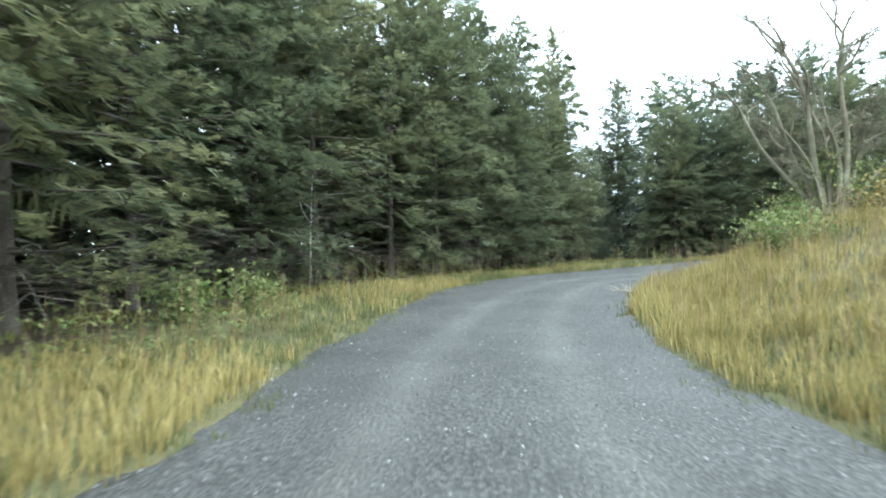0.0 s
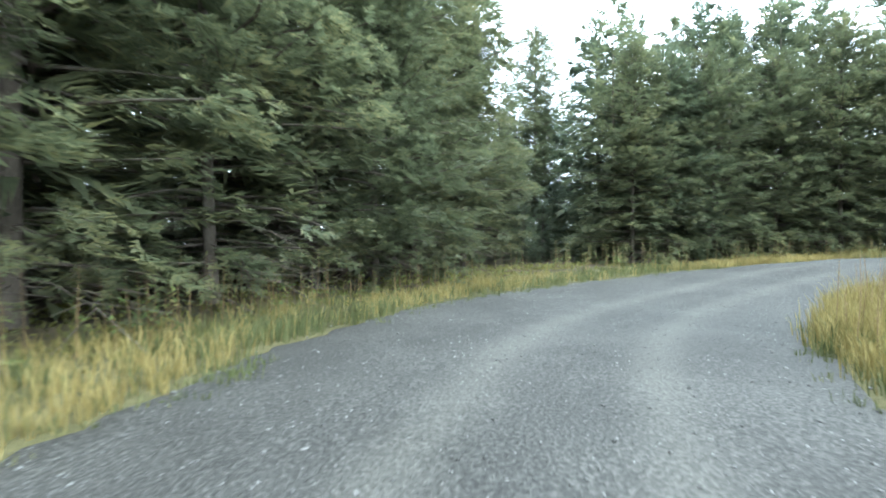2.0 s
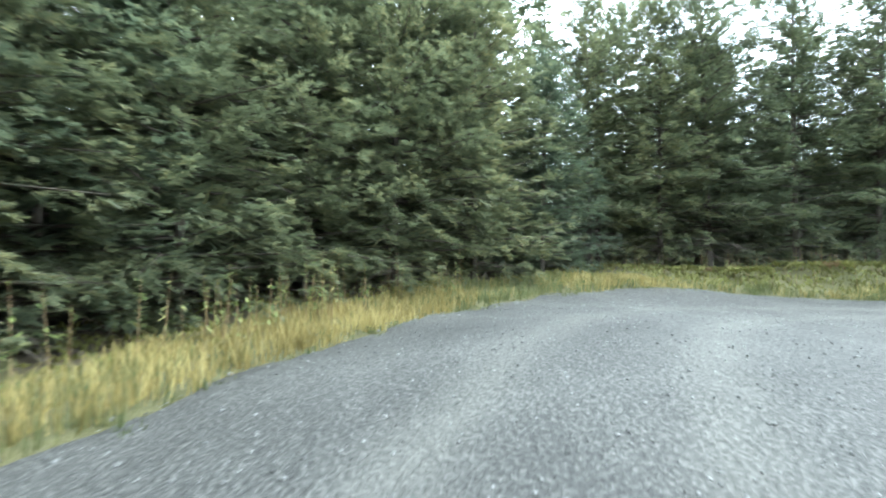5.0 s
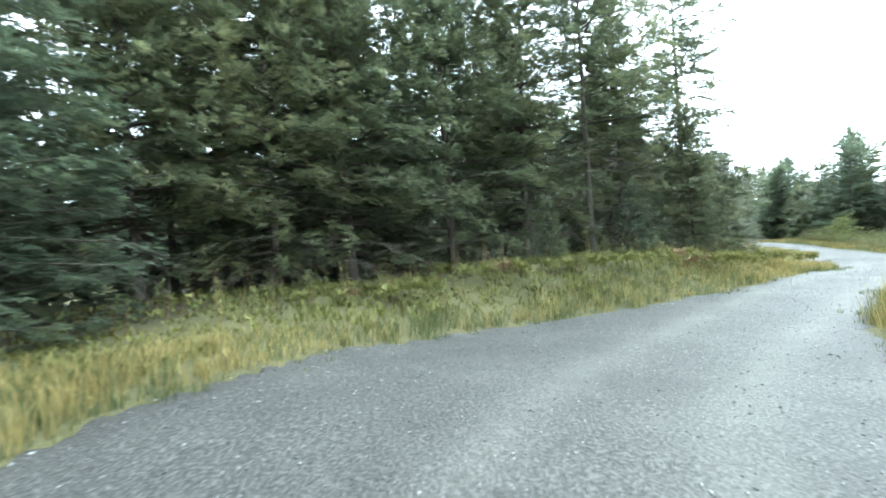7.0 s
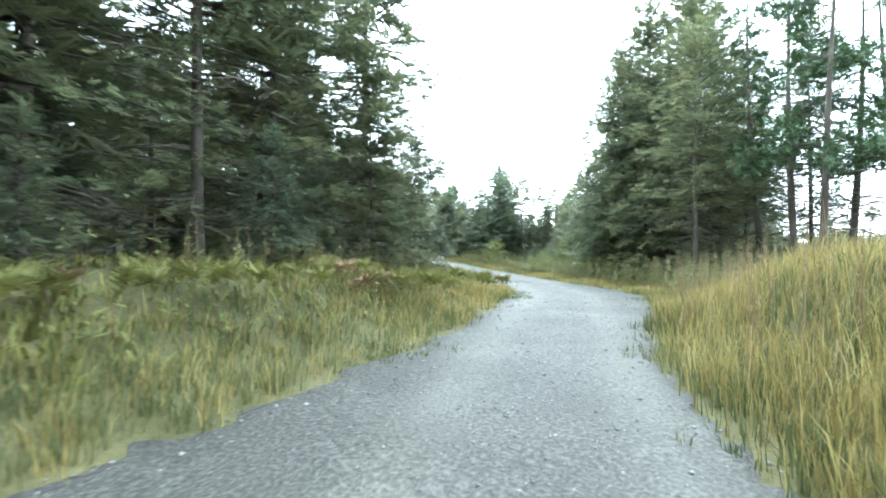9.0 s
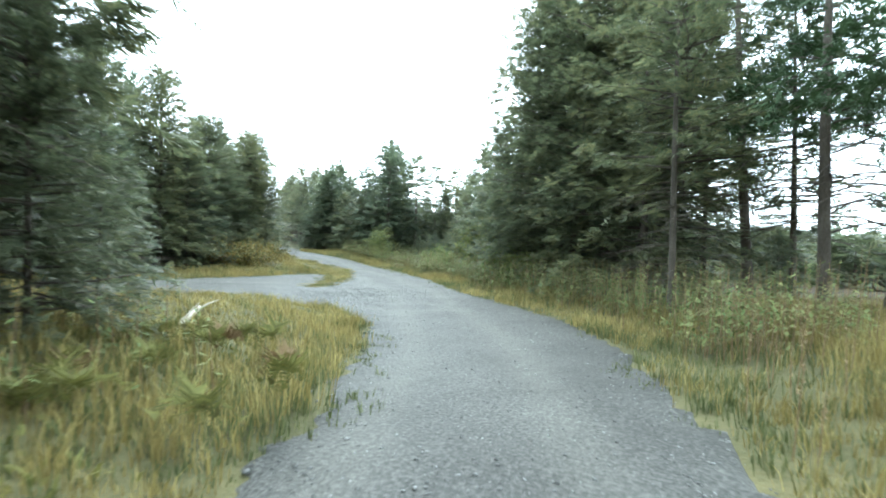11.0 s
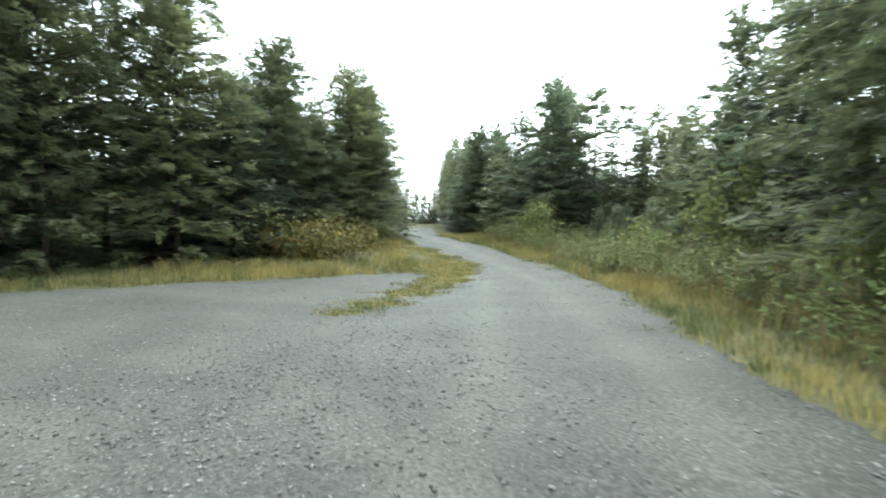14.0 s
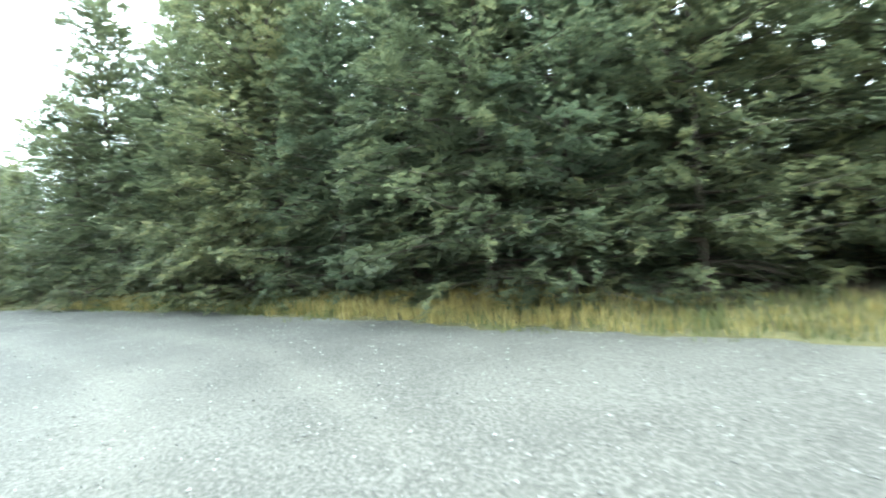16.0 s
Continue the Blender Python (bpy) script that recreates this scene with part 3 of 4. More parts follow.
# right-hand side after the bend
row([(33.4, -14.6), (36.4, -17.6), (39.6, -20.0), (43.0, -22.2)], ["far_b", "far_a", "young"], 1.5, (0.56, 0.68), 0.4, 1.0)
row([(46, -23.2), (51.0, -26.0), (56, -28.8), (60, -32.0)], ["far_a", "far_b"], 1.7, (0.82, 0.96), 0.4, 0.75)
row([(38, -23), (43, -26)], ["far_b"], 1.6, (0.66, 0.78), 0.5, 1.0)
row([(46.5, -27), (50, -29), (56, -33), (66, -41)], ["far_a", "far_b"], 1.9, (0.95, 1.15), 0.5, 0.77)
for x, y, kind, size, *tall in ((29.5, -9.4, "full_a", 1.08), (27.2, -8.3, "edge_b", 1.2), (28.6, -9.9, "edge_a", 1.15), (30.6, -10.9, "edge_b", 1.0), (31.2, -11.4, "full_b", 0.98), (28.4, -12.6, "back_a", 1.0),
                         (53.2, -28.4, "edge_a", 0.95, 0.84), (6.1, 27.4, "full_b", 0.93), (9.0, 28.8, "young", 0.8), (10.4, 30.0, "young", 0.86), (11.6, 31.6, "young", 0.86), (9.4, 33.4, "edge_b", 0.7), (10.8, 35.4, "far_a", 0.6), (8.6, 36.2, "far_b", 0.66), (12.6, 40.4, "far_a", 0.8), (11.6, 37.2, "edge_a", 0.62), (32.0, 6.2, "bare_a", 0.9), (25.5, -10.4, "bare_b", 0.95), (23.2, -9.8, "bare_a", 0.9), (23.9, -7.9, "young", 0.62), (26.4, -11.6, "young", 0.8), (49.6, -6.6, "far_a", 0.8), (46.5, -6.0, "edge_b", 0.92, 0.86), (47.2, -7.8, "edge_a", 0.92, 0.72), (48.3, -9.6, "edge_b", 0.92, 0.74), (49.0, -11.6, "edge_a", 0.92, 0.67), (49.5, -13.5, "edge_b", 0.94, 0.72), (50.2, -8.6, "far_b", 0.98, 0.92), (50.6, -10.8, "far_a", 0.98, 0.72), (51.4, -13.0, "far_b", 0.92, 0.78), (50.6, -14.9, "edge_b", 0.84, 0.76), (52.6, -16.5, "edge_a", 0.82), (54.6, -17.9, "edge_b", 0.9, 0.85), (36.4, 17.2, "back_a", 0.8), (35.2, 19.4, "back_b", 0.85), (36.0, 14.6, "back_b", 0.8), (47.2, 10.4, "edge_a", 0.94), (47.4, 13.0, "edge_b", 0.9), (49.4, 11.6, "far_a", 1.0), (47.6, 15.4, "edge_a", 0.86), (49.6, 14.4, "far_b", 0.95), (30.2, 7.6, "edge_b", 0.42), (29.3, 10.4, "young", 0.66), (31.2, 5.2, "edge_b", 0.32), (28.9, 13.2, "young", 0.5), (30.0, 9.1, "young", 0.6), (26.4, -4.2, "bare_b", 0.85), (6.2, 29.6, "back_a", 1.0), (36.2, 8.4, "edge_b", 0.45), (9.9, 40.5, "edge_b", 0.7), (13.5, 38.4, "edge_b", 1.1, 1.17), (12.7, 39.6, "edge_a", 1.0, 1.09), (14.5, 38.4, "edge_a", 1.15), (17.6, 35.4, "edge_a", 1.2), (33.2, 3.6, "young", 0.8), (34.8, 6.3, "edge_b", 0.55)):
    plant(kind, x, y, size, *tall)
# depth of the forest
def open_ground(x, y):
    gap_lane = abs((x - 9.9) - (y - 27) * 0.26) < 2.6 and 24 < y < 46
    inner = (2 < x < 25.5 and -24 < y < 17) or (x < 1.5 and y < -6)
    island = 30 < x < 42 and -3 < y < 7.5
    west = -1 < x < 25 and -60 < y < -7.5
    return gap_lane or inner or island or west


def forest_depth():
    """The wood behind the first rows, too crowded to tell its trees apart."""
    r = np.random.default_rng(76)
    crowns, stems = [], []
    for x0, x1, y0, y1, count, least in ((-22, 9, -6, 46, 190, 5.0), (9, 36, 24, 46, 70, 5.4), (29, 42, 8, 32, 46, 4.2), (46, 82, -44, 42, 130, 5.2), (26, 84, -60, -13, 90, 5.2), (-4, 27, -42, -17, 90, 9.0)):
      made = 0
      tx, ty = r.uniform(x0, x1, 2500), r.uniform(y0, y1, 2500)
      td, tz = -inside_distance(ROAD, tx, ty), ground_height(tx, ty)
      for x, y, d, z in zip(tx, ty, td, tz):
        if made >= count:
            break
        if d < least or d > (50 if least > 8 else 28) or (open_ground(x, y) and least < 8) or not free(x, y, 1.9 if d < 12 else 2.8):
            continue
        made += 1
        TAKEN.append((x, y))
        h = r.uniform(9.5, 12.5) * (0.72 if x > 34 else 1.0) * (0.22 if least > 8 else 1.0) * (0.62 if least < 4.5 or (x > 46 and y < -3) else 1.0)
        n = 215
        u = r.uniform(0, 1, n) ** 0.88
        b = r.uniform(0, 6.28, n)
        rad = ((1 - u) ** 0.65 * 2.6 + 0.15) * r.uniform(0.4, 1.0, n)
        o = np.stack([x + np.cos(b) * rad * 0.5, y + np.sin(b) * rad * 0.5, z + h * (0.03 + 0.93 * u)], 1)
        a = b + r.normal(0, 0.5, n)
        w = np.stack([np.cos(a), np.sin(a), -0.3 + 0.9 * u], 1)
        ln = 0.55 + rad * 0.45
        crowns.append(sprays(r, o, w, ln, ln * 0.5, 7, 0.3, 0.2))
        k = np.linspace(0, 1, 4)
        stems.append(tube(np.stack([x + 0 * k, y + 0 * k, z - 0.2 + h * k], 1), 0.1 * (1.05 - k), 5))
    wood = tagged(new("forest_interior"), "crowded dark conifers deeper in the forest", "forest", "", "stuff")
    v, f = joined(crowns)
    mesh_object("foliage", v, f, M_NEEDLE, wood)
    v, f = joined(stems)
    mesh_object("stemwood", v, f, M_BARK, wood, smooth=True)


forest_depth()


def distant_forest():
    """Woods far behind the rest, closing the view."""
    r = np.random.default_rng(77)
    out = []
    ta, tq = r.uniform(0, 6.28, 700), r.uniform(62, 125, 700)
    tx, ty = 26 + np.cos(ta) * tq, np.sin(ta) * tq
    clear = (tq >= 90) | (inside_distance(ROAD, tx, ty) < -3.5)
    tz = ground_height(tx, ty)
    for x, y, z in list(zip(tx[clear], ty[clear], tz[clear]))[:520]:
        h, n = r.uniform(6.5, 9.5), 46
        u = r.uniform(0, 1, n) ** 0.8
        b = r.uniform(0, 6.28, n)
        rad = (1 - u) ** 0.7 * 2.3 * r.uniform(0.5, 1.0, n)
        o = np.stack([x + np.cos(b) * rad * 0.4, y + np.sin(b) * rad * 0.4, z + h * (0.02 + 0.94 * u)], 1)
        w = np.stack([np.cos(b), np.sin(b), -0.25 + 0.8 * u], 1)
        ln = 0.7 + rad * 0.75
        out.append(sprays(r, o, w, ln, ln * 0.6, 4, 0.25))
    v, f = joined(out)
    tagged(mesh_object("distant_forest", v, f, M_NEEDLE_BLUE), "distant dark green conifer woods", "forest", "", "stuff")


distant_forest()


# pines with bare stems, sky showing between them
def pine(seed, h):
    tree = thing("pine_tree", "slender pine with a bare dark stem and open crown", "pine tree", "pines by the verge")
    v, f = trunk_mesh(seed, h, 0.1, 0.35)
    mesh_object("trunk", v, f, M_BARK, tree, smooth=True)
    r = np.random.default_rng(seed)
    limbs, crown = [], []
    for i in range(44):
        z, a = h * r.uniform(0.16, 0.97), r.uniform(0, 6.28)
        ln = (1.2 + 1.3 * (1 - z / h)) * r.uniform(0.6, 1.15)
        k = np.linspace(0, 1, 5)
        p = np.stack([np.cos(a) * ln * k, np.sin(a) * ln * k, z + ln * (0.45 * k - 0.6 * k ** 2)], 1)
        p[:, :2] += 0.16 * np.stack([np.sin(5 * k + i), np.cos(4 * k + i)], 1) * k[:, None]
        limbs.append(tube(p, np.linspace(0.02, 0.004, 5), 4))
        if z > 0.36 * h:
            c = 40
            s = r.uniform(0.45, 1.05, c)
            o = np.stack([np.interp(s, k, p[:, j]) for j in range(3)], 1) + r.normal(0, 0.1, (c, 3))
            w = r.normal(0, 1, (c, 3)) + [np.cos(a), np.sin(a), 0.3]
            crown.append(sprays(r, o, w, r.uniform(0.2, 0.42, c), np.full(c, 0.13), 6, 0.1))
    v, f = joined(limbs)
    mesh_object("branchwork", v, f, M_BARK, tree)
    v, f = joined(crown)
    mesh_object("crown", v, f, M_NEEDLE_PINE, tree)
    return tree


first = pine(31, 9.5)
spots = [(23.6, -4.8, 1.15), (23.0, -2.4, 0.92), (21.6, -1.8, 0.85), (22.3, -5.6, 1.05), (21.2, -4.0, 0.9), (24.6, -7.0, 1.05), (19.6, -6.4, 1.0)]
first.matrix_basis = place(*spots[0][:2], 0.4, spots[0][2])
for i, (x, y, s) in enumerate(spots[1:]):
    copy_thing(first, place(x, y, 1.3 * i + 1, s))


# bare trees
def dead_willow(x, y, facing):
    """Crooked leafless stems fanning out of one stool, each with its forks and a haze of fine lichen-grown twigs."""
    tree = thing("bare_willow", "leafless many-stemmed willow with lichen-grown twigs on the bank", "tree")
    r = np.random.default_rng(41)
    k = np.linspace(0, 1, 9)
    for out, up, r0 in ((-3.3, 4.9, 0.085), (-2.5, 5.4, 0.095), (-1.7, 6.6, 0.1), (-0.8, 5.2, 0.07), (0.1, 4.4, 0.075), (0.8, 6.2, 0.09), (0.9, 3.4, 0.04), (1.9, 5.0, 0.075), (-1.3, 3.6, 0.05), (2.6, 3.6, 0.06)):
        depth = r.uniform(-0.9, 0.9)
        p = np.stack([out * k ** 1.15, depth * k, up * (1.2 * k - 0.2 * k * k) - 0.15], 1)
        p += 0.085 * up * k[:, None] * np.stack([np.sin(6 * k + out), np.cos(5 * k + up), 0.4 * np.sin(9 * k)], 1)
        forks, fine = [tube(p, r0 * (1 - 0.82 * k), 7)], []
        lines = [p]
        for j in range(5):
            s0 = r.uniform(0.35, 0.92)
            o = np.array([np.interp(s0, k, p[:, c]) for c in range(3)])
            ln = up * r.uniform(0.16, 0.34) * (1.25 - 0.6 * s0)
            way = np.array([np.sign(out) * r.uniform(-0.4, 1.1), r.uniform(-0.8, 0.8), r.uniform(0.1, 1.0)])
            way *= ln / np.linalg.norm(way)
            q = o + way * k[:, None] + 0.12 * ln * np.stack([np.sin(5 * k + j), np.cos(4 * k + j), np.sin(3 * k)], 1) * k[:, None]
            forks.append(tube(q[::2], r0 * (1 - 0.75 * s0) * np.linspace(0.75, 0.2, 5), 5))
            lines += [q, q]
        for line in lines:
            for j in range(16):
                s0 = r.uniform(0.35, 1.0)
                o = np.array([np.interp(s0, k, line[:, c]) for c in range(3)])
                e = o + (r.normal(0, 1, 3) * [1, 1, 0.7] + [0.35 * np.sign(out), 0, 0.1]) * r.uniform(0.14, 0.36)
                m = (o + e) / 2 + r.normal(0, 0.04, 3)
                fine.append(tube(np.array([o, m, e]), [0.009, 0.006, 0.002], 3))
                for n in range(2):
                    g = m + r.normal(0, 0.12, 3) - [0, 0, 0.05]
                    fine.append(tube(np.array([m, (m + g) / 2 + r.normal(0, 0.02, 3), g]), [0.006, 0.004, 0.0015], 3))
        v, f = joined(forks)
        stem = mesh_object("stem", v, f, M_LICHEN, tree, smooth=True)
        v, f = joined(fine)
        tagged(mesh_object("twig_spray", v, f, M_LICHEN, stem, "fine lichen-grown twigs"), kind="stuff")
    tree.matrix_basis = place(x, y, facing)


dead_willow(9.7, 12.1, -radians(38.7))


def forked_birch(x, y, h, turn):
    """A thin stem that forks in two halfway up, with a few short bare twigs."""
    tree = thing("birch_sapling", "thin pale forked birch sapling, leafless, in the verge", "birch sapling")
    k = np.linspace(0, 1, 10)
    main = np.stack([0.04 * np.sin(4 * k) + 0.34 * np.clip(k - 0.45, 0, 1) ** 1.2, 0.04 * np.sin(5 * k), h * k - 0.1], 1)
    fork = np.array([np.interp(0.6, k, main[:, c]) for c in range(3)])
    side = fork + np.stack([-0.34 * np.sin(1.5 * np.minimum(k * 1.7, 1)) + 0.1 * k, 0.05 * k, 0.36 * h * k ** 1.15], 1)
    v, f = joined([tube(main, 0.034 * (1 - 0.8 * k), 7), tube(side, 0.02 * (1 - 0.75 * k), 6)])
    mesh_object("stem", v, f, M_BIRCH, tree, smooth=True)
    r = np.random.default_rng(44)
    out = []
    for n in range(13):
        line, lo = (main, 0.15) if n < 9 else (side, 0.3)
        sp = r.uniform(lo, 0.95)
        o = np.array([np.interp(sp, k, line[:, c]) for c in range(3)])
        a, ln = r.choice([0.0, 3.14]) + r.normal(0, 0.5), r.uniform(0.12, 0.42) * (1.2 - 0.7 * sp)
        e = o + np.array([np.cos(a) * ln, np.sin(a) * ln, r.uniform(-0.1, 0.4) * ln])
        out.append(tube(np.array([o, (o + e) / 2 + [0, 0, 0.04], e]), [0.008, 0.006, 0.002], 4))
    v, f = joined(out)
    mesh_object("twig_spray", v, f, M_BIRCH, tree)
    tree.matrix_basis = place(x, y, turn)


forked_birch(-3.8, 12.74, 3.2, 0.15)


# ---- leafy shrubs ----
def shrub(name, label, category, seed, width, h, leaves, leaf, mat, stems=14):
    bush = thing(name, label, category)
    r = np.random.default_rng(seed)
    st, lv = [], []
    per = max(1, leaves // stems)
    for i in range(stems):
        a, out = r.uniform(0, 6.28), width * 0.5 * r.uniform(0.2, 1.0)
        top = h * r.uniform(0.55, 1.05) * (1 - 0.35 * (out / (width * 0.5)) ** 2)
        k = np.linspace(0, 1, 6)
        p = np.stack([np.cos(a) * out * k ** 0.8, np.sin(a) * out * k ** 0.8, top * (1.25 * k - 0.25 * k * k) - 0.05], 1)
        p[:, :2] += 0.04 * np.stack([np.sin(6 * k + i), np.cos(7 * k + i)], 1)
        st.append(tube(p, np.linspace(0.016, 0.004, 6), 4))
        s = r.uniform(0.15, 1.05, per)
        o = np.stack([np.interp(s, k, p[:, c]) for c in range(3)], 1) + r.normal(0, 0.13 * width * 0.5 + 0.05, (per, 3)) * [1, 1, 0.7]
        o[:, 2] = np.maximum(o[:, 2], 0.02)
        w = r.normal(0, 1, (per, 3))
        w /= np.linalg.norm(w, axis=1)[:, None]
        u = np.cross(w, r.normal(0, 1, (per, 3)))
        u /= np.linalg.norm(u, axis=1)[:, None]
        ln = leaf * r.uniform(0.6, 1.4, per)[:, None]
        fold = np.cross(w, u) * ln * 0.15
        quad = np.stack([o, o + w * ln * 0.5 + u * ln * 0.32 + fold, o + w * ln, o + w * ln * 0.5 - u * ln * 0.32 + fold], 1).reshape(-1, 3)
        lv.append((quad, np.arange(len(quad)).reshape(-1, 4)))
    v, f = joined(st)
    mesh_object("stemwork", v, f, M_DEADWOOD, bush)
    v, f = joined(lv)
    mesh_object("foliage", v, f, mat, bush)
    return bush


shrub("bramble_bush", "low mound of yellowing bramble leaves beside the gravel", "bush", 51, 4.4, 1.35, 5200, 0.1, M_BRAMBLE, 40).matrix_basis = place(45.6, -9.6, 0.3)
shrub("bramble_bush", "small tangle of yellowing bramble under the spruces", "bush", 52, 3.0, 1.0, 2600, 0.1, M_BRAMBLE, 26).matrix_basis = place(47.2, -12.4, 0.9)
shrub("willow_shrub", "pale green leafy willow shrub beside the verge", "shrub", 53, 2.2, 2.2, 2400, 0.1, M_WILLOW, 20).matrix_basis = place(44.0, -19.6, 0.3)
shrub("willow_shrub", "yellow-green willow shrub on the grassy bank", "shrub", 54, 1.6, 1.7, 1500, 0.09, M_WILLOW, 16).matrix_basis = place(9.0, 12.9, 0.3)
shrub("willow_shrub", "tall yellow-green willow shrub among spruces", "shrub", 55, 1.8, 3.0, 2600, 0.1, M_WILLOW, 16).matrix_basis = place(34.6, -13.4, 1.3)
shrub("leafy_shrub", "green leafy shrub in tall verge herbs", "shrub", 56, 2.0, 1.5, 2200, 0.09, M_HERB, 22).matrix_basis = place(31.7, -9.2, 1.3)
shrub("leafy_shrub", "green leafy shrub at the forest edge", "shrub", 57, 2.2, 1.4, 2200, 0.09, M_HERB, 22).matrix_basis = place(37.6, -16.0, 1.3)
shrub("leafy_shrub", "dense brown-green thicket round the bare willow", "shrub", 69, 2.6, 2.6, 3000, 0.09, M_HERB, 30).matrix_basis = place(10.3, 12.6, 0.5)
shrub("leafy_shrub", "dark green seedling thicket in the grass", "shrub", 58, 1.4, 0.9, 1000, 0.09, M_HERB, 14).matrix_basis = place(-4.2, 7.4, 0.3)
shrub("leafy_shrub", "low green seedlings beside the verge", "shrub", 59, 1.2, 0.8, 900, 0.08, M_HERB, 14).matrix_basis = place(-3.8, 9.2, 1.0)


def fern_clump(label, seed, width, plants, size):
    """Arching pinnate fronds rising from several rootstocks."""
    clump = thing("fern_clump", label, "ferns")
    r = np.random.default_rng(seed)
    out = []
    for i in range(plants):
        a, q = r.uniform(0, 6.28), width * 0.5 * r.uniform(0, 1) ** 0.6
        n = 8
        b = np.arange(n) * 0.7 + r.uniform(0, 6.28) + r.normal(0, 0.2, n)
        o = np.tile([[np.cos(a) * q, np.sin(a) * q, 0.0]], (n, 1))
        w = np.stack([np.cos(b), np.sin(b), r.uniform(0.9, 2.2, n)], 1)
        ln = size * r.uniform(0.5, 1.25, n)
        out.append(sprays(r, o, w, ln, ln * 0.34, 25, 0.75, 0.075))
    v, f = joined([q for i, q in enumerate(out) if i % 9 != 4])
    mesh_object("fronds", v, f, M_FERN, clump)
    v, f = joined(out[4::9])
    mesh_object("dead_fronds", v, f, M_STALK, clump, "withered brown fronds")
    return clump


fern_clump("yellowing ferns on the bank under the trees", 60, 4.2, 56, 0.44).matrix_basis = place(29.3, 8.6, 0.2)
fern_clump("yellow-green fern patch on the bank", 61, 3.8, 46, 0.42).matrix_basis = place(30.4, 5.6, 0.9)
fern_clump("brown-tipped ferns under the trees", 62, 4.0, 40, 0.42).matrix_basis = place(28.8, 11.4, 1.7)
fern_clump("scattered dying ferns on the wooded bank", 63, 3.0, 28, 0.44).matrix_basis = place(28.4, 14.6, 0.7)
fern_clump("scattered dying ferns beside tree trunks", 64, 3.0, 26, 0.44).matrix_basis = place(27.6, 17.6, 2.2)
shrub("leafy_shrub", "low green leafy weeds on the grassy bank", "shrub", 65, 1.8, 0.75, 1300, 0.08, M_HERB, 20).matrix_basis = place(6.4, 9.0, 0.3)
shrub("leafy_shrub", "low green bramble shoots on the grassy bank", "shrub", 66, 2.2, 0.8, 1600, 0.08, M_HERB, 24).matrix_basis = place(7.6, 10.6, 1.1)
shrub("leafy_shrub", "green bramble growing over the grassy bank", "shrub", 67, 2.0, 0.9, 1600, 0.08, M_BRAMBLE, 24).matrix_basis = place(8.2, 8.4, 2.1)
shrub("leafy_shrub", "leafy green sapling below the bare willow", "shrub", 68, 2.0, 1.6, 1700, 0.08, M_WILLOW, 20).matrix_basis = place(10.6, 11.4, 2.6)


# ---- grass and herbs ----
def blades(name, label, category, count, region, height, mat, seed, width=0.0048, bend=0.4, ok=None, tuft=9, spread=0.09):
    """Bent grass blades in tufts over a stretch of verge."""
    r = np.random.default_rng(seed)
    (x0, x1), (y0, y1) = region
    xs, ys, hs = [], [], []
    need = count // tuft
    got = 0
    while got < need:
        x, y = r.uniform(x0, x1, 6000), r.uniform(y0, y1, 6000)
        d = -road_distance(x, y)
        k = ok(x, y, d) > r.uniform(size=6000)
        xs.append(x[k])
        ys.append(y[k])
        got += int(k.sum())
    x, y = np.concatenate(xs)[:need], np.concatenate(ys)[:need]
    scale = 0.75 - 0.46 * bell(x, y, 34.5, 2.0, 4.5) + 0.35 * wave(x, y, 0.8, 2) + r.uniform(-0.15, 0.25, need)
    x, y, scale = np.repeat(x, tuft), np.repeat(y, tuft), np.repeat(scale, tuft)
    n = len(x)
    a, q = r.uniform(0, 6.28, n), np.abs(r.normal(0, spread, n))
    x, y = x + np.cos(a) * q, y + np.sin(a) * q
    z = np.where(road_distance(x, y) > 0, road_height(x, y), ground_height(x, y)) - 0.02
    h = height * np.clip(scale, 0.26, 1.5) * r.uniform(0.55, 1.2, n)
    a = a + r.normal(0, 0.7, n)
    lean = h * bend * r.uniform(0.15, 1.2, n)
    w = width * r.uniform(0.7, 1.4, n)
    b = r.uniform(0, 3.14, n)
    sx, sy = np.cos(b) * w, np.sin(b) * w
    mx, my, mz = x + np.cos(a) * lean * 0.35, y + np.sin(a) * lean * 0.35, z + h * 0.6
    tx, ty, tz = x + np.cos(a) * lean, y + np.sin(a) * lean, z + h * (1 - 0.3 * bend)
    v = np.stack([np.stack([x - sx, y - sy, z], 1), np.stack([x + sx, y + sy, z], 1), np.stack([mx + sx * 0.7, my + sy * 0.7, mz], 1),
                  np.stack([mx - sx * 0.7, my - sy * 0.7, mz], 1), np.stack([tx, ty, tz], 1)], 1).reshape(-1, 3)
    o = np.arange(n)[:, None] * 5
    f = np.concatenate([o + [0, 1, 2], o + [0, 2, 3], o + [3, 2, 4]], 1).reshape(-1, 3)
    ob = mesh_object(name, v, f, mat)
    tagged(ob, label, category, "", "stuff")
    return ob


def verge(x, y, d):
    seen = ((x > 6) | (y > 1.5)) & ((x < 36) | (y < 13))
    return np.where(seen & (d > 0.02) & (d < 2.6 - 2.1 * bell(x, y, 27.5, 17, 4.5) - 1.4 * bell(x, y, 6, 23, 9)) & (inside_distance(TONGUE, x, y) < -0.1), 1.1 - d * 0.38, 0)


def straw_verge(x, y, d):
    return verge(x, y, d) * (1 - 0.35 * bell(x, y, 34.5, 2, 4)) * (1 - 0.5 * bell(x, y, 27, 13, 6)) * np.clip(0.6 + 0.7 * wave(x, y, 0.5, 5), 0.1, 1)


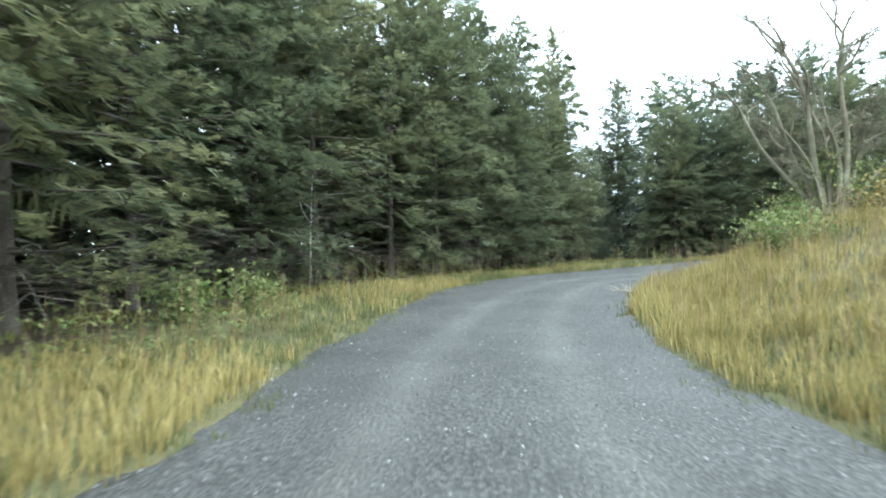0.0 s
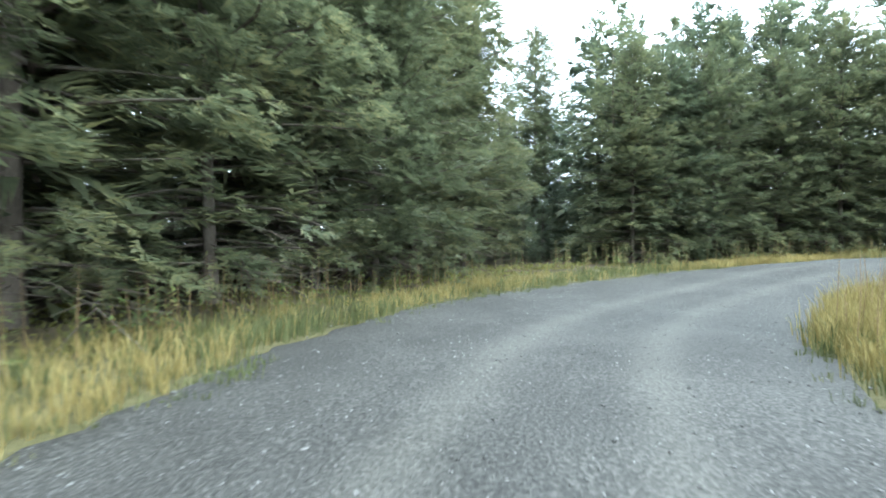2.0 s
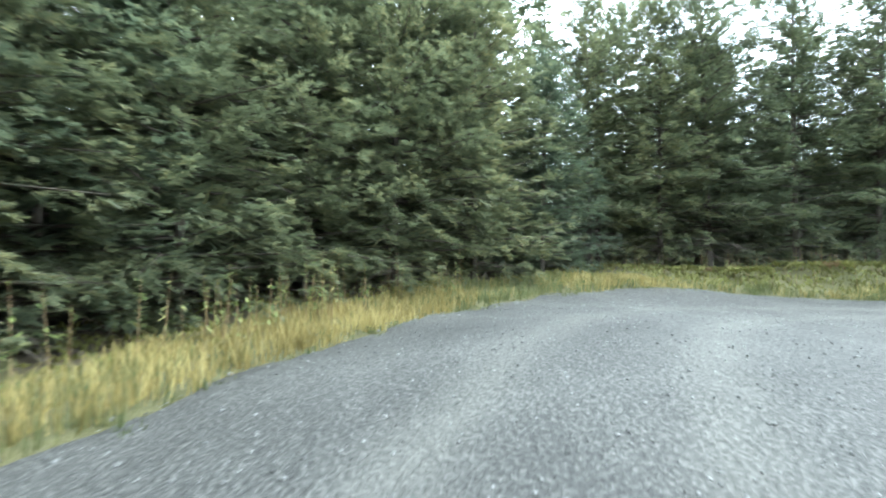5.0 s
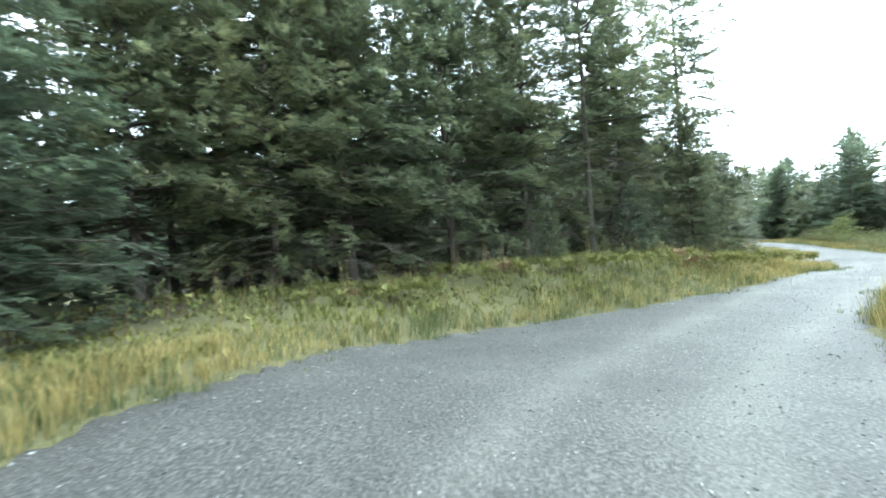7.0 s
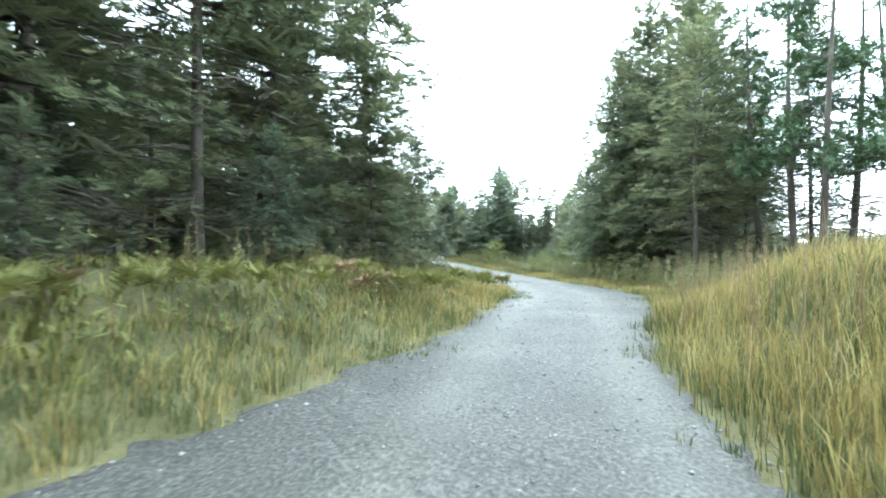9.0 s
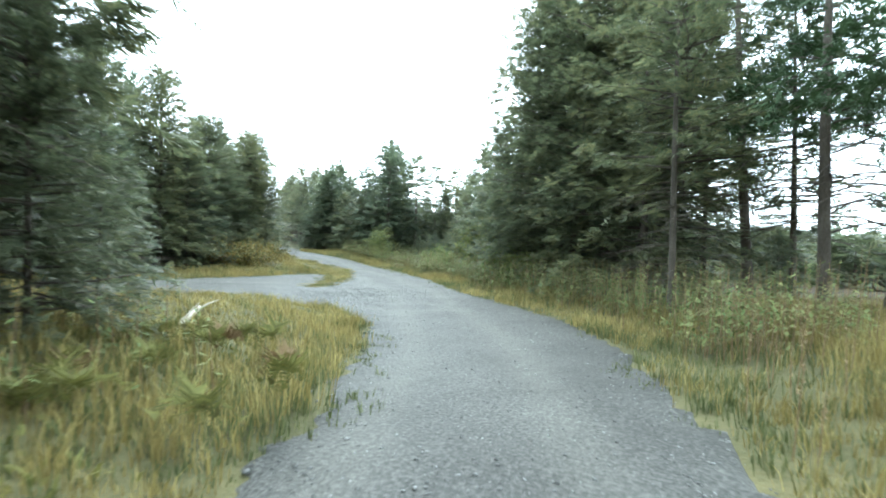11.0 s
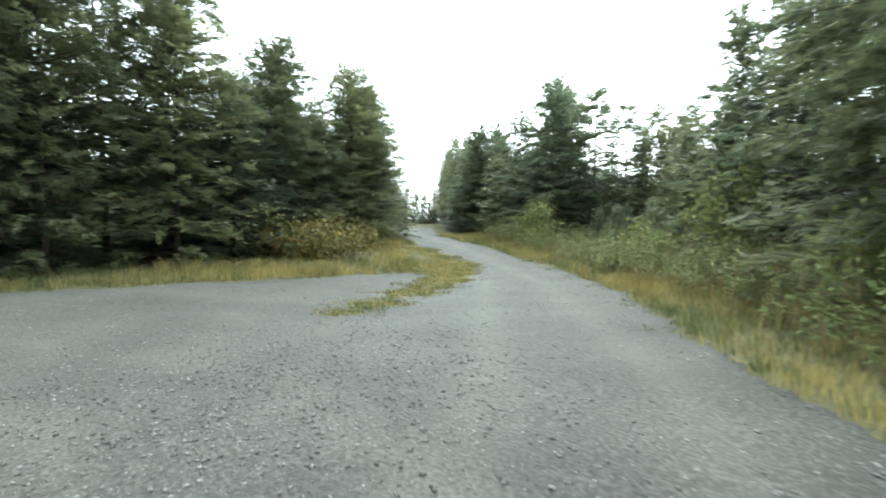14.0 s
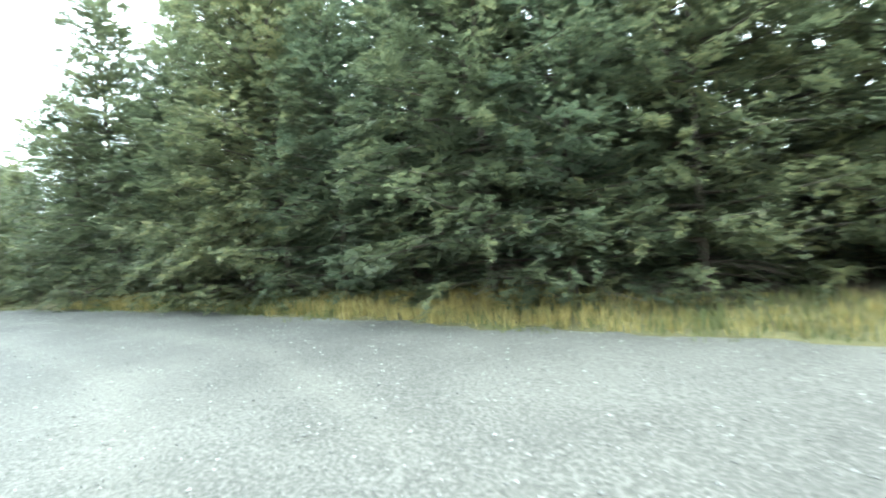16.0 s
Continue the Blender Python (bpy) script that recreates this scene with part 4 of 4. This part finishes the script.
def green_verge(x, y, d):
    return verge(x, y, d) * np.clip(0.5 - 0.6 * wave(x, y, 0.5, 5) + 0.5 * bell(x, y, 28, 10, 6), 0.1, 1)


def meadow(x, y, d):
    inner = ((x > 2) & (x < 25) & (y > -10) & (y < 17)) | ((x > 29) & (x < 42) & (y > -3) & (y < 10))
    return np.where((d > 0.1) & (d < 13) & inner, np.clip(1.15 - d * 0.06, 0.3, 1), 0)


def straw_meadow(x, y, d):
    return meadow(x, y, d) * (1 - 0.4 * bell(x, y, 34.5, 2, 4))


def tongue(x, y, d):
    k = inside_distance(TONGUE, x, y)
    return np.where(k > -0.3, np.clip(0.15 + k * 1.1 + 0.45 * wave(x, y, 2.6, 3) + 0.6 * bell(x, y, 44, -12.8, 1.8), 0, 1), 0)


ALL = ((-7, 56), (-24, 28))
blades("straw_grass", "golden dry grass along the road verges", "grass", 110000, ALL, 0.34, M_STRAW, 71, ok=straw_verge)
blades("green_grass", "yellow-green grass along the road verges", "grass", 90000, ALL, 0.29, M_GREEN, 72, ok=green_verge)
blades("meadow_grass", "tall golden grass on the open banks", "grass", 165000, ((2, 42), (-8, 17)), 0.52, M_STRAW, 73, ok=straw_meadow, spread=0.13)
blades("meadow_grass", "tall green grass on the open banks", "grass", 42000, ((2, 42), (-8, 17)), 0.38, M_GREEN, 74, ok=meadow, spread=0.13)
blades("short_grass", "low yellow-green grass growing through the gravel", "grass", 12000, ((37, 48.5), (-15.6, -5.6)), 0.075, M_GREEN, 75, ok=tongue, width=0.009, spread=0.12, bend=0.8)
blades("short_grass", "low straw-coloured grass growing through the gravel", "grass", 26000, ((37, 48.5), (-15.6, -5.6)), 0.075, M_STRAW, 76, ok=tongue, width=0.009, spread=0.14, bend=0.8)


def ragged_edge(x, y, d):
    return np.where((d > -0.45) & (d < 0.12) & ((x > 6) | (y > 1.5)) & (y < 27), np.clip(0.35 + 0.7 * wave(x, y, 1.7, 8) + d, 0, 1), 0)


blades("edge_grass", "short grass creeping over the gravel edge", "grass", 15000, ALL, 0.13, M_GREEN, 78, ok=ragged_edge, spread=0.07)


def wood_floor(x, y, d):
    return np.where((d > 1.0) & (d < 4.8), np.clip(0.5 + 0.6 * wave(x, y, 0.9, 4), 0, 1), 0) * (x + y < 46) * (y > 3) * ((x < 3) | (y > 20))


blades("forest_floor", "low withered fern and grass in the shade under the spruces", "fern", 15000, ((-7, 27), (3, 28)), 0.16, M_FERN, 79, ok=wood_floor, width=0.014, spread=0.14, bend=0.9)


def wood_bank(x, y, d):
    return np.where((d > 0.6) & (d < 4.5), 1.0 - d * 0.15, 0) * (x > 23) * (x < 34) * (y > 3) * (y < 23) * (x + y > 34)


blades("bank_fern", "yellowing fern and grass under the trees on the bank", "fern", 14000, ((23, 34), (3, 23)), 0.2, M_FERN, 77, ok=wood_bank, width=0.016, spread=0.14, bend=0.9)


def herbs(name, label, count, region, height, seed, ok, leafy=14, leaf=1.0, low=0.25, mat=None):
    """Upright stalks with narrow leaves or small seed heads."""
    r = np.random.default_rng(seed)
    (x0, x1), (y0, y1) = region
    x, y = r.uniform(x0, x1, 40000), r.uniform(y0, y1, 40000)
    k = ok(x, y, -road_distance(x, y)) > r.uniform(size=40000)
    x, y = x[k][:count], y[k][:count]
    z = ground_height(x, y)
    st, lv = [], []
    for px, py, pz in zip(x, y, z):
        h = height * r.uniform(0.55, 1.25)
        a, lean = r.uniform(0, 6.28), 0.12 * h * r.uniform(0, 1)
        k = np.linspace(0, 1, 3)
        p = np.stack([px + np.cos(a) * lean * k, py + np.sin(a) * lean * k, pz + h * k - 0.02], 1)
        st.append(tube(p, [0.006, 0.005, 0.002], 3))
        n = leafy
        s = r.uniform(low, 1, n)
        o = np.stack([np.interp(s, k, p[:, c]) for c in range(3)], 1)
        b = r.uniform(0, 6.28, n)
        ln = leaf * r.uniform(0.08, 0.17, n) * (1.2 - 0.6 * s)
        e = o + np.stack([np.cos(b) * ln, np.sin(b) * ln, ln * r.uniform(-0.5, 0.6, n)], 1)
        w = np.stack([-np.sin(b), np.cos(b), np.zeros(n)], 1) * (ln * 0.14)[:, None]
        m = (o + e) / 2
        q = np.stack([o, m + w, e, m - w], 1).reshape(-1, 3)
        lv.append((q, np.arange(len(q)).reshape(-1, 4)))
    plants = tagged(new(name), label, "herbs", "", "stuff")
    v, f = joined(st)
    mesh_object("stalks", v, f, M_STALK, plants)
    v, f = joined(lv)
    mesh_object("leaves", v, f, mat or M_HERB, plants)
    return plants


def right_bank(x, y, d):
    return np.where((d > 0.7) & (d < 3.2), 0.7, 0) * ((y < 1) & (x < 52) & (y < -x * 0.9 + 24.5))


def left_edge(x, y, d):
    return np.where((d > 0.9) & (d < 2.6), 0.5, 0) * (x + y < 44) * (y > 3) * ((x < 3) | (y > 20))


def inner_bank(x, y, d):
    return np.where((d > 0.2) & (d < 5), 0.5, 0) * (x > 2) * (x < 26) * (y < 17) * (y > -4)


def stalk_bank(x, y, d):
    return np.where((d > 0.8) & (d < 3), 0.5, 0) * (x > 25) * (x < 33) * (y > 4)


herbs("willowherb", "tall green and brown willowherb along the verge", 1600, ((24, 48), (-22, 1)), 0.98, 81, right_bank, 24)
herbs("verge_weeds", "weedy green stalks at the forest edge", 420, ((-6, 27), (3, 28)), 0.8, 82, left_edge, 16)
herbs("dock_stalks", "brown seed stalks standing in golden grass", 1300, ((2, 26), (-4, 17)), 0.85, 83, inner_bank, 30, 0.34, 0.5, M_STALK)
herbs("bank_weeds", "sparse weeds and pale stalks on the bank", 260, ((25, 33), (3, 22)), 0.6, 84, stalk_bank, 10)


# ---- loose stones, sticks ----
def pebbles(count, lo, hi, seed, ok, name, label):
    r = np.random.default_rng(seed)
    iv = np.array([(1, 0, 0), (0, 1, 0), (-1, 0, 0), (0, -1, 0), (0.2, 0.1, 1), (-0.1, 0.1, -0.8)]) * 1.1
    itri = np.array([(0, 1, 4), (1, 2, 4), (2, 3, 4), (3, 0, 4), (1, 0, 5), (2, 1, 5), (3, 2, 5), (0, 3, 5)])
    xs, ys = [], []
    got = 0
    while got < count:
        x, y = r.uniform(-4, 52, 20000), r.uniform(-20, 26, 20000)
        k = ok(x, y, road_distance(x, y)) > r.uniform(size=20000)
        xs.append(x[k])
        ys.append(y[k])
        got += int(k.sum())
    x, y = np.concatenate(xs)[:count], np.concatenate(ys)[:count]
    s = lo + (hi - lo) * r.uniform(0, 1, count) ** 3
    z = np.maximum(road_height(x, y), ground_height(x, y))
    v = iv[None] * r.uniform(0.65, 1.2, (count, len(iv), 1)) * (s[:, None] * np.stack([np.ones(count), r.uniform(0.6, 1, count), r.uniform(0.35, 0.7, count)], 1))[:, None]
    a = r.uniform(0, 6.28, count)
    c, sn = np.cos(a)[:, None], np.sin(a)[:, None]
    v = np.stack([v[..., 0] * c - v[..., 1] * sn + x[:, None], v[..., 0] * sn + v[..., 1] * c + y[:, None], v[..., 2] + z[:, None] + 0.15 * s[:, None]], -1)
    f = (itri[None] + (np.arange(count) * len(iv))[:, None, None]).reshape(-1, 3)
    ob = mesh_object(name, v.reshape(-1, 3), f, M_STONE)
    tagged(ob, label, "gravel", "", "stuff")


def on_road(x, y, d):
    return np.where(d > 0.05, 0.6, 0)


def at_edge(x, y, d):
    return np.where((d > -0.35) & (d < 0.7), 0.8, 0)


pebbles(60000, 0.005, 0.02, 91, on_road, "road_gravel", "loose grey stones scattered on the road")
def at_mouth(x, y, d):
    return np.where(d > 0.05, 0.9 * bell(x, y, 35.2, -3.9, 1.2), 0)


pebbles(5000, 0.008, 0.024, 93, at_mouth, "coarse_gravel", "pale broken stones washed across the track mouth")
pebbles(3600, 0.008, 0.03, 92, at_edge, "edge_gravel", "larger grey stones washed to the road edges")


def stick(name, label, category, x, y, turn, length, r0, seed, mat, twigs):
    r = np.random.default_rng(seed)
    k = np.linspace(-0.5, 0.5, 8)
    p = np.stack([length * k, 0.05 * length * np.sin(5 * k + seed), r0 + 0.03 * length * (k + 0.5) + 0.02 * np.sin(7 * k)], 1)
    out = [tube(p, r0 * (1 - 0.5 * (k + 0.5)), 7)]
    for i in range(twigs):
        s = r.uniform(-0.3, 0.5)
        o = np.array([np.interp(s, k, p[:, c]) for c in range(3)])
        e = o + np.array([0.15, r.uniform(-0.25, 0.25), r.uniform(0.0, 0.2)]) * length
        out.append(tube(np.array([o, (o + e) / 2 + [0, 0, 0.02], e]), [r0 * 0.4, r0 * 0.3, r0 * 0.12], 5))
    v, f = joined(out)
    ob = mesh_object(name, v, f, mat, smooth=True)
    tagged(ob, label, category)
    m = place(x, y, turn, 1.0)
    ob.matrix_basis = Matrix.Translation((0, 0, 0.02)) @ m
    return ob


stick("fallen_branch", "bleached fallen branch lying in the grass", "branch", 31.5, 3.5, -0.72, 1.25, 0.045, 3, M_LOG, 2)
stick("fallen_branch", "dead twiggy branch at the road edge", "branch", 4.3, 11.2, 2.0, 1.2, 0.02, 5, M_LOG, 7)
